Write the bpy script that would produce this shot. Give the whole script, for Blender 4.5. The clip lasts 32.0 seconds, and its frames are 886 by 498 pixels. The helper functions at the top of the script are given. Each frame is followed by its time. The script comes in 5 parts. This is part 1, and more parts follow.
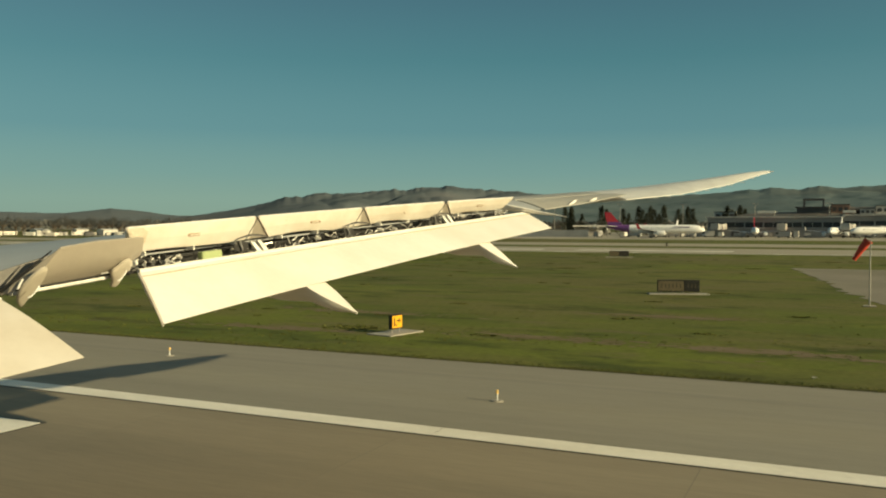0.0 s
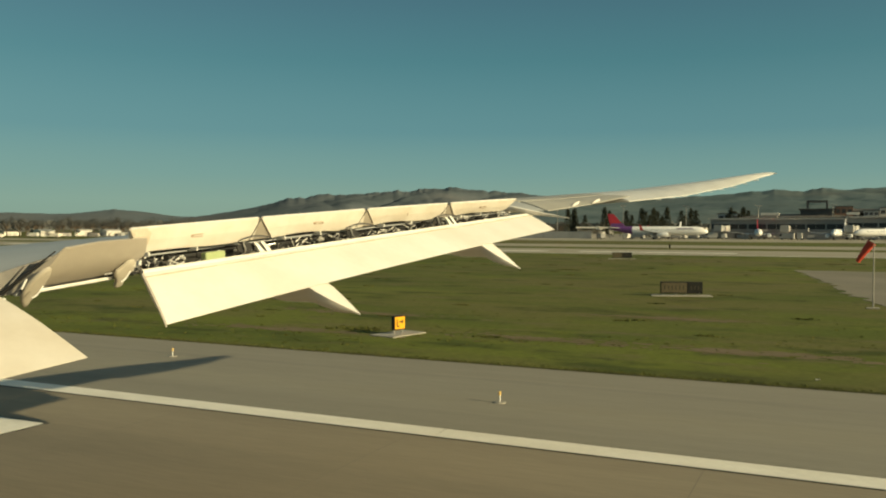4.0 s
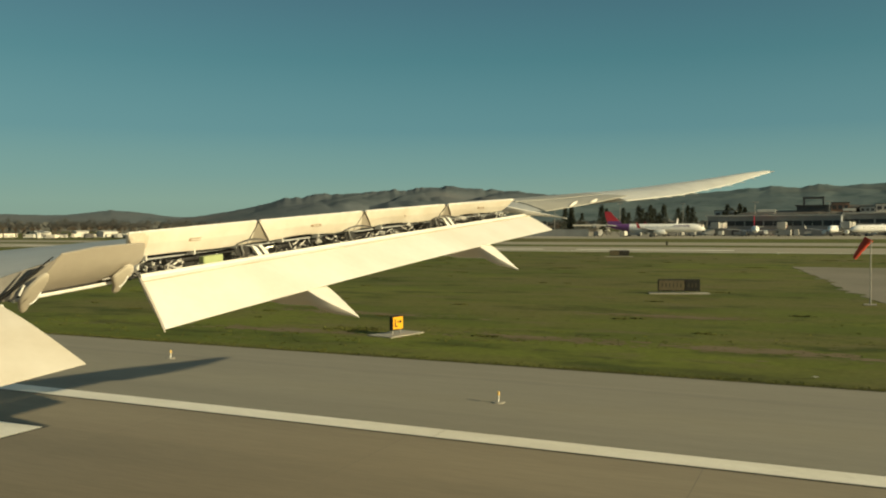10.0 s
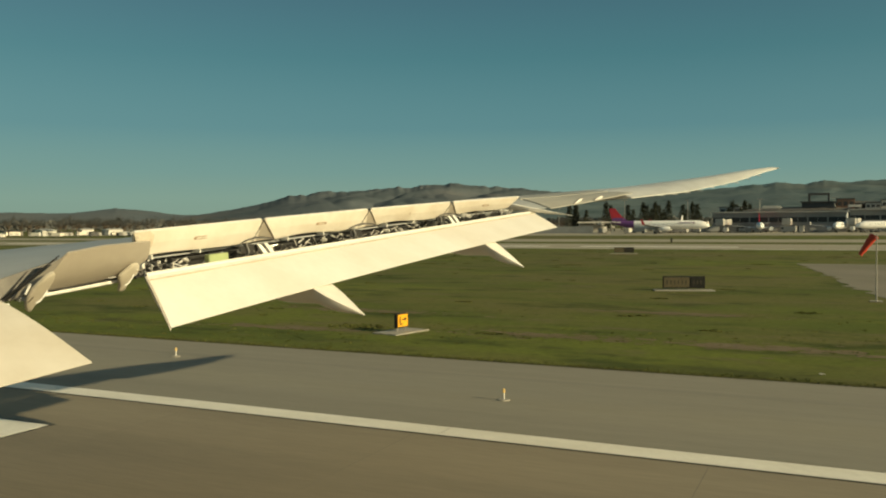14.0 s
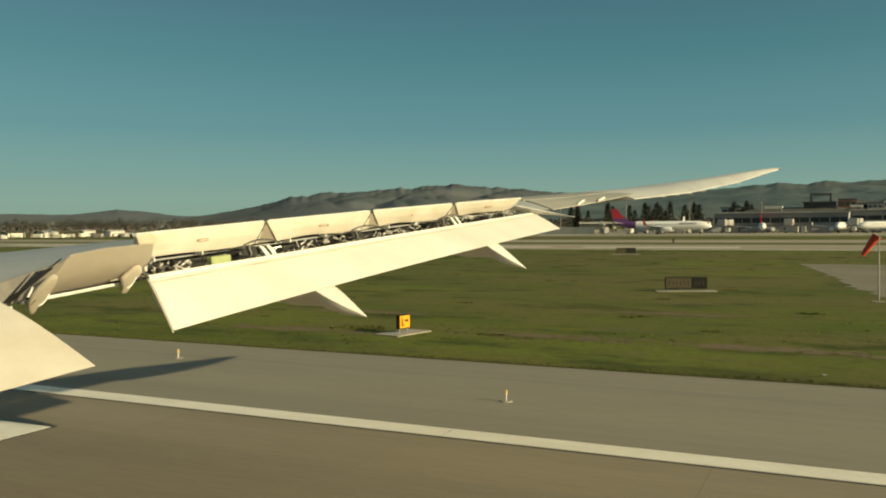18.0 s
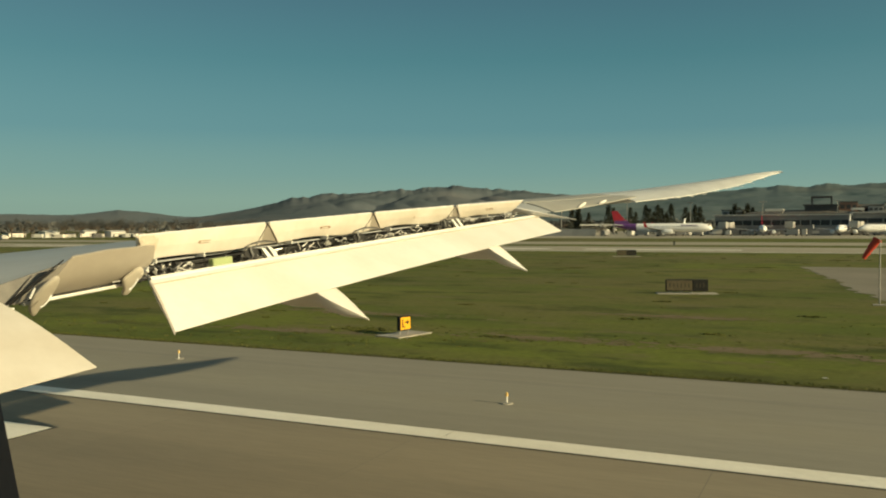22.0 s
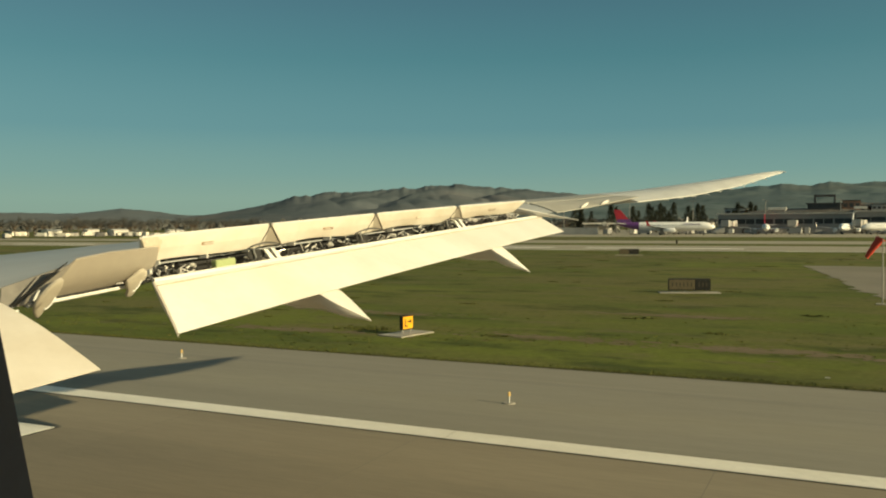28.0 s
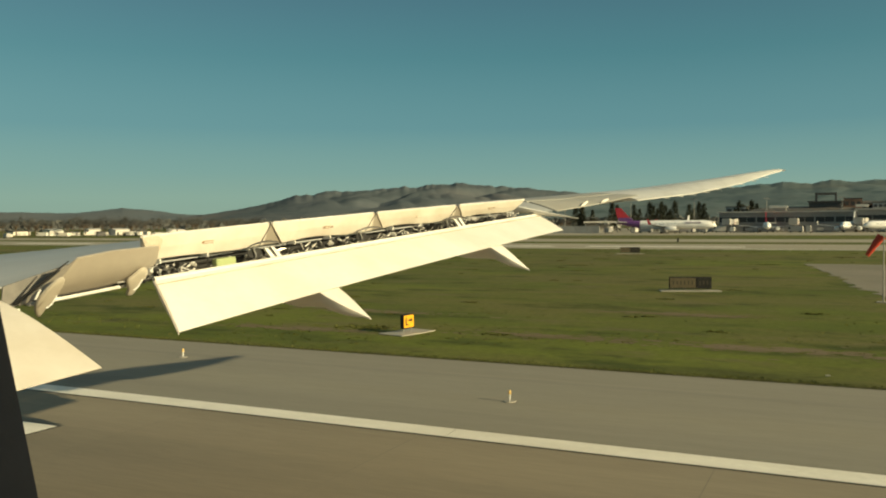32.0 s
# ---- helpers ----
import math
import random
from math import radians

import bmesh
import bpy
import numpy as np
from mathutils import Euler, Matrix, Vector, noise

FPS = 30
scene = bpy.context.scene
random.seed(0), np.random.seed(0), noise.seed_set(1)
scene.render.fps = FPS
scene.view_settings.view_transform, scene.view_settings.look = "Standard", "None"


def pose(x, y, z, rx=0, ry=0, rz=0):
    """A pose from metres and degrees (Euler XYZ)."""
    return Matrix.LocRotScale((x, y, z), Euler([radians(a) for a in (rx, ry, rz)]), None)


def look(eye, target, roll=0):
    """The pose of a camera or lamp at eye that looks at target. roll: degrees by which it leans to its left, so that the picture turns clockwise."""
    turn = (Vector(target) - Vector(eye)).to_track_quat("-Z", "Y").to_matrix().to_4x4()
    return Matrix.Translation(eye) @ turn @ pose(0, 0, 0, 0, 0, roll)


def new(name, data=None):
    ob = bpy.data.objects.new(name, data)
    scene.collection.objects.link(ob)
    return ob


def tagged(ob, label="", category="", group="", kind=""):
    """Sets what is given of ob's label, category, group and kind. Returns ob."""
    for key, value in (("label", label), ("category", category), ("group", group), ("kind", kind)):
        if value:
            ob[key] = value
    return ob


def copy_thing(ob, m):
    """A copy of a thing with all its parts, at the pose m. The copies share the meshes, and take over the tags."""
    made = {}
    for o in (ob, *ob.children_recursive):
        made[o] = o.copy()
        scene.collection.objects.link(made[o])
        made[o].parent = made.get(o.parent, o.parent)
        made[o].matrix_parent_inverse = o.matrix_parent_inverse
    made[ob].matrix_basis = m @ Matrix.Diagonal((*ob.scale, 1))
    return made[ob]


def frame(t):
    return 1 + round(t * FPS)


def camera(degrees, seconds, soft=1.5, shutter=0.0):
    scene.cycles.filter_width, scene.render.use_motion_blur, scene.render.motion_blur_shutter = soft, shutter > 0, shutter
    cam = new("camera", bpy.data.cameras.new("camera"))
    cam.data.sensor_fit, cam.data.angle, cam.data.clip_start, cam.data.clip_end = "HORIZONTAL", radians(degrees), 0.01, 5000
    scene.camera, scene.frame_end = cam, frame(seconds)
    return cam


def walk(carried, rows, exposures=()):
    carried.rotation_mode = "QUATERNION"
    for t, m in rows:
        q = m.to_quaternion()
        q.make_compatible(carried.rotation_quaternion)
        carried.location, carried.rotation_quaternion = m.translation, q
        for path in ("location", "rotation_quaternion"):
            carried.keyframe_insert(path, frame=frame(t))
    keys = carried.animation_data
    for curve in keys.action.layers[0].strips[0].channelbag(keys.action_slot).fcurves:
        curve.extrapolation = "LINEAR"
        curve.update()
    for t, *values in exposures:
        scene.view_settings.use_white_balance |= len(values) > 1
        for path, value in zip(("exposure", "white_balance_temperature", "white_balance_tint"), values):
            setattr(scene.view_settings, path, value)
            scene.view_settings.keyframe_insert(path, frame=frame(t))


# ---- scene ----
scene.unit_settings.system = "METRIC"
cam = camera(55.2, 32.0, soft=2.05)

# seconds, place in metres, turn in degrees: a camcorder held at a cabin window
ROWS = [
    (0.0, -0.000, -0.000, 5.501, 88.425, -0.005, -65.000),
    (0.5, -0.004, -0.002, 5.497, 88.394, 0.009, -64.929),
    (1.0, -0.006, -0.003, 5.500, 88.531, -0.117, -64.763),
    (1.5, -0.006, -0.003, 5.498, 88.531, 0.183, -64.838),
    (2.0, -0.003, -0.001, 5.492, 88.479, -0.026, -64.679),
    (2.5, -0.005, -0.003, 5.491, 88.628, -0.160, -64.731),
    (3.0, -0.016, -0.007, 5.498, 88.543, -0.070, -64.863),
    (3.5, -0.013, -0.006, 5.499, 88.516, -0.111, -64.786),
    (5.5, 0.002, 0.001, 5.497, 88.515, -0.044, -64.924),
    (6.0, 0.006, 0.003, 5.508, 88.497, -0.169, -65.002),
    (6.5, -0.000, 0.002, 5.518, 88.457, 0.010, -65.033),
    (7.0, 0.003, 0.005, 5.521, 88.564, 0.007, -64.975),
    (7.5, 0.010, 0.011, 5.527, 88.579, -0.020, -65.127),
    (8.0, 0.009, 0.012, 5.536, 88.499, 0.069, -65.047),
    (8.5, 0.006, 0.013, 5.543, 88.491, 0.126, -65.053),
    (9.0, 0.002, 0.013, 5.547, 88.421, 0.184, -65.151),
    (9.5, -0.002, 0.013, 5.550, 88.478, 0.172, -65.158),
    (10.0, -0.002, 0.016, 5.551, 88.428, 0.295, -65.000),
    (10.5, 0.004, 0.020, 5.548, 88.508, 0.233, -65.023),
    (11.0, 0.006, 0.023, 5.546, 88.567, 0.241, -65.033),
    (11.5, 0.000, 0.023, 5.552, 88.523, 0.202, -64.956),
    (12.0, 0.001, 0.025, 5.558, 88.424, 0.365, -64.886),
    (12.5, 0.005, 0.029, 5.561, 88.462, 0.293, -64.647),
    (13.0, 0.005, 0.031, 5.563, 88.454, 0.290, -64.632),
    (13.5, 0.006, 0.034, 5.561, 88.333, 0.426, -64.737),
    (14.0, 0.007, 0.037, 5.558, 88.248, 0.431, -64.709),
    (14.5, 0.010, 0.041, 5.561, 88.232, 0.400, -64.774),
    (16.5, 0.013, 0.048, 5.566, 88.242, 0.516, -64.776),
    (17.0, 0.011, 0.051, 5.567, 88.312, 0.461, -64.765),
    (17.5, 0.012, 0.053, 5.569, 88.284, 0.576, -64.631),
    (18.0, 0.018, 0.058, 5.574, 88.303, 0.514, -64.599),
    (18.5, 0.018, 0.060, 5.578, 88.256, 0.640, -64.621),
    (19.0, 0.013, 0.060, 5.580, 88.357, 0.558, -64.644),
    (19.5, 0.010, 0.061, 5.580, 88.332, 0.441, -64.663),
    (20.0, 0.010, 0.062, 5.579, 88.357, 0.349, -64.578),
    (20.5, 0.011, 0.065, 5.582, 88.283, 0.629, -64.608),
    (21.0, 0.011, 0.067, 5.589, 88.344, 0.433, -64.555),
    (21.5, 0.012, 0.070, 5.590, 88.333, 0.453, -64.503),
    (22.0, 0.011, 0.071, 5.589, 88.402, 0.326, -64.551),
    (22.5, 0.007, 0.069, 5.590, 88.357, 0.521, -64.505),
    (23.0, 0.006, 0.069, 5.595, 88.427, 0.514, -64.494),
    (23.5, 0.007, 0.069, 5.596, 88.453, 0.415, -64.516),
    (24.0, 0.009, 0.070, 5.593, 88.486, 0.519, -64.435),
    (24.5, 0.008, 0.070, 5.598, 88.473, 0.545, -64.336),
    (25.0, 0.004, 0.068, 5.606, 88.452, 0.378, -64.440),
    (25.5, -0.003, 0.065, 5.616, 88.363, 0.507, -64.359),
    (27.5, -0.012, 0.061, 5.629, 88.319, 0.340, -64.370),
    (28.0, -0.011, 0.060, 5.633, 88.303, 0.328, -64.384),
    (28.5, -0.004, 0.059, 5.624, 88.266, 0.355, -64.367),
    (29.0, -0.008, 0.052, 5.614, 88.219, 0.450, -64.418),
    (29.5, -0.014, 0.044, 5.609, 88.242, 0.383, -64.408),
    (30.0, -0.021, 0.036, 5.610, 88.248, 0.403, -64.386),
    (30.5, -0.027, 0.028, 5.612, 88.237, 0.407, -64.322),
    (31.0, -0.030, 0.023, 5.611, 88.224, 0.488, -64.309),
    (31.5, -0.037, 0.018, 5.612, 88.207, 0.468, -64.344),
    (32.0, -0.044, 0.015, 5.628, 88.227, 0.440, -64.307),
]

walk(cam, [(t, pose(*p)) for t, *p in ROWS],
     exposures=[(t, e, 6620, -20) for t, e in ((0.0, 0.33), (10.0, 0.31), (11.0, 0.28), (12.5, 0.22), (14.5, 0.22), (16.8, 0.35), (25.0, 0.33), (28.0, 0.36), (32.0, 0.42))])

# ---- world and sun ----
SUN_FROM = Vector((-1.3, -21.5, 7.1)).normalized()
world = bpy.data.worlds.new("sky")
scene.world = world
world.use_nodes = True
wn = world.node_tree
sky = wn.nodes.new("ShaderNodeTexSky")
sky.sky_type, sky.sun_disc = "NISHITA", False
sky.sun_elevation = math.asin(SUN_FROM.z)
sky.sun_rotation = math.atan2(SUN_FROM.x, SUN_FROM.y)
sky.altitude, sky.air_density, sky.dust_density, sky.ozone_density = 20, 1.0, 5.0, 3.0
# clear winter air: an even veil over the whole sky, paler towards the horizon
tc = wn.nodes.new("ShaderNodeTexCoord")
xyz = wn.nodes.new("ShaderNodeSeparateXYZ")
wn.links.new(tc.outputs["Generated"], xyz.inputs[0])
veil = wn.nodes.new("ShaderNodeValToRGB")
VEIL = [(0.0, (0.225, 0.268, 0.246)), (0.03, (0.200, 0.262, 0.254)), (0.06, (0.130, 0.212, 0.240)), (0.11, (0.052, 0.136, 0.192)), (0.19, (0.013, 0.084, 0.126)), (0.27, (0.006, 0.045, 0.085)), (1.0, (0.004, 0.026, 0.045))]
for k, (z, c) in enumerate(VEIL):
    e = veil.color_ramp.elements[k] if k < 2 else veil.color_ramp.elements.new(z)
    e.position, e.color = z, (*c, 1)
wn.links.new(xyz.outputs["Z"], veil.inputs[0])
glow = wn.nodes.new("ShaderNodeMixRGB")
glow.blend_type = "MULTIPLY"
glow.inputs[0].default_value, glow.inputs[2].default_value = 1.0, (0.055, 0.0430, 0.0350, 1)
wn.links.new(sky.outputs[0], glow.inputs[1])
both = wn.nodes.new("ShaderNodeMixRGB")
both.blend_type = "ADD"
both.inputs[0].default_value = 1.0
wn.links.new(glow.outputs[0], both.inputs[1])
wn.links.new(veil.outputs[0], both.inputs[2])
wn.links.new(both.outputs[0], wn.nodes["Background"].inputs["Color"])
wn.nodes["Background"].inputs["Strength"].default_value = 1.0
sun = new("sun", bpy.data.lights.new("sun", "SUN"))
sun.data.energy, sun.data.angle, sun.data.color = 5.0, radians(0.53), (1.0, 0.722, 0.495)
sun.matrix_world = look(SUN_FROM * 50, (0, 0, 0))


# ---- materials ----
def node(nt, kind, **inputs):
    n = nt.nodes.new(kind)
    for k, v in inputs.items():
        n.inputs[k.replace("_", " ")].default_value = v
    return n


def mat(name, a, b=None, rough=0.6, metal=0.0, scale=2.0, fine=30.0, bump=0.1, stretch=(1, 1, 1), third=None,
        vary=0.0, spec=0.5, grain=0.2, contrast=(0.35, 0.65)):
    """A surface with two colours mixed by broad noise, a fine grain and relief, in metres."""
    b = b or tuple(c * 0.85 for c in a)
    m = bpy.data.materials.new(name)
    m.use_nodes = True
    nt = m.node_tree
    bs = nt.nodes["Principled BSDF"]
    tc = nt.nodes.new("ShaderNodeTexCoord")
    mp = nt.nodes.new("ShaderNodeMapping")
    mp.inputs["Scale"].default_value = stretch
    geo = nt.nodes.new("ShaderNodeNewGeometry")
    nt.links.new(geo.outputs["Position"], mp.inputs["Vector"])
    big = node(nt, "ShaderNodeTexNoise", Scale=scale, Detail=5.0, Roughness=0.6)
    small = node(nt, "ShaderNodeTexNoise", Scale=fine, Detail=4.0, Roughness=0.65)
    for n in (big, small):
        nt.links.new(mp.outputs[0], n.inputs["Vector"])
    ramp = nt.nodes.new("ShaderNodeValToRGB")
    ramp.color_ramp.elements[0].position, ramp.color_ramp.elements[1].position = contrast
    ramp.color_ramp.elements[0].color, ramp.color_ramp.elements[1].color = (*a, 1), (*b, 1)
    nt.links.new(big.outputs[0], ramp.inputs[0])
    col = ramp.outputs[0]
    if third:
        wide = node(nt, "ShaderNodeTexNoise", Scale=scale * 0.27, Detail=3.0)
        nt.links.new(mp.outputs[0], wide.inputs["Vector"])
        r2 = nt.nodes.new("ShaderNodeValToRGB")
        r2.color_ramp.elements[0].position, r2.color_ramp.elements[1].position = 0.5, 0.68
        nt.links.new(wide.outputs[0], r2.inputs[0])
        mx = nt.nodes.new("ShaderNodeMixRGB")
        mx.inputs[2].default_value = (*third, 1)
        nt.links.new(r2.outputs[0], mx.inputs[0])
        nt.links.new(col, mx.inputs[1])
        col = mx.outputs[0]
    hsv = nt.nodes.new("ShaderNodeHueSaturation")
    mr = nt.nodes.new("ShaderNodeMapRange")
    mr.inputs["To Min"].default_value, mr.inputs["To Max"].default_value = 1 - grain, 1 + grain
    nt.links.new(small.outputs[0], mr.inputs["Value"])
    val = mr.outputs[0]
    if vary:
        oi = nt.nodes.new("ShaderNodeObjectInfo")
        m2 = nt.nodes.new("ShaderNodeMapRange")
        m2.inputs["To Min"].default_value, m2.inputs["To Max"].default_value = 1 - vary, 1 + vary
        nt.links.new(oi.outputs["Random"], m2.inputs["Value"])
        mul = nt.nodes.new("ShaderNodeMath")
        mul.operation = "MULTIPLY"
        nt.links.new(val, mul.inputs[0])
        nt.links.new(m2.outputs[0], mul.inputs[1])
        val = mul.outputs[0]
    nt.links.new(val, hsv.inputs["Value"])
    nt.links.new(col, hsv.inputs["Color"])
    nt.links.new(hsv.outputs[0], bs.inputs["Base Color"])
    rr = nt.nodes.new("ShaderNodeMapRange")
    rr.inputs["To Min"].default_value, rr.inputs["To Max"].default_value = max(0.03, rough - 0.08), min(1, rough + 0.08)
    nt.links.new(big.outputs[0], rr.inputs["Value"])
    nt.links.new(rr.outputs[0], bs.inputs["Roughness"])
    bs.inputs["Metallic"].default_value = metal
    bs.inputs["Specular IOR Level"].default_value = spec
    if bump:
        bp = node(nt, "ShaderNodeBump", Strength=bump, Distance=0.02)
        nt.links.new(small.outputs[0], bp.inputs["Height"])
        nt.links.new(bp.outputs[0], bs.inputs["Normal"])
    return m


def turf(name):
    """Mown winter grass: green and straw patches of several sizes, blades as fine grain."""
    m = bpy.data.materials.new(name)
    m.use_nodes = True
    nt = m.node_tree
    bs = nt.nodes["Principled BSDF"]
    bs.inputs["Roughness"].default_value, bs.inputs["Specular IOR Level"].default_value = 0.95, 0.1
    geo = nt.nodes.new("ShaderNodeNewGeometry")
    col = None
    # size of patches, its range, colour laid over
    for scale, lo, hi, rgb in ((0.065, 0.44, 0.60, (0.134, 0.152, 0.030)), (0.11, 0.42, 0.62, (0.134, 0.130, 0.042)), (0.032, 0.46, 0.66, (0.136, 0.120, 0.052)), (0.42, 0.52, 0.72, (0.136, 0.120, 0.058)), (0.27, 0.52, 0.66, (0.060, 0.074, 0.019)), (0.20, 0.57, 0.72, (0.070, 0.076, 0.024)), (1.3, 0.54, 0.74, (0.072, 0.078, 0.024))):
        mp = nt.nodes.new("ShaderNodeMapping")
        mp.inputs["Scale"].default_value, mp.inputs["Location"].default_value = (1.0, 0.42, 1.0), (scale * 700, scale * 310, 0)
        nt.links.new(geo.outputs["Position"], mp.inputs["Vector"])
        n = node(nt, "ShaderNodeTexNoise", Scale=scale, Detail=6.0, Roughness=0.62)
        nt.links.new(mp.outputs[0], n.inputs["Vector"])
        mr = node(nt, "ShaderNodeMapRange")
        mr.interpolation_type = "SMOOTHSTEP"
        mr.inputs["From Min"].default_value, mr.inputs["From Max"].default_value = lo, hi
        nt.links.new(n.outputs[0], mr.inputs["Value"])
        mx = nt.nodes.new("ShaderNodeMixRGB")
        mx.inputs[1].default_value, mx.inputs[2].default_value = (0.096, 0.116, 0.026, 1), (*rgb, 1)
        nt.links.new(mr.outputs[0], mx.inputs[0])
        if col:
            nt.links.new(col, mx.inputs[1])
        col = mx.outputs[0]
    fine = node(nt, "ShaderNodeTexNoise", Scale=2.6, Detail=5.0, Roughness=0.75)
    nt.links.new(geo.outputs["Position"], fine.inputs["Vector"])
    mr = nt.nodes.new("ShaderNodeMapRange")
    mr.inputs["To Min"].default_value, mr.inputs["To Max"].default_value = 0.55, 1.45
    nt.links.new(fine.outputs[0], mr.inputs["Value"])
    hsv = nt.nodes.new("ShaderNodeHueSaturation")
    nt.links.new(mr.outputs[0], hsv.inputs["Value"])
    nt.links.new(col, hsv.inputs["Color"])
    nt.links.new(hsv.outputs[0], bs.inputs["Base Color"])
    bp = node(nt, "ShaderNodeBump", Strength=0.35, Distance=0.05)
    nt.links.new(fine.outputs[0], bp.inputs["Height"])
    nt.links.new(bp.outputs[0], bs.inputs["Normal"])
    return m


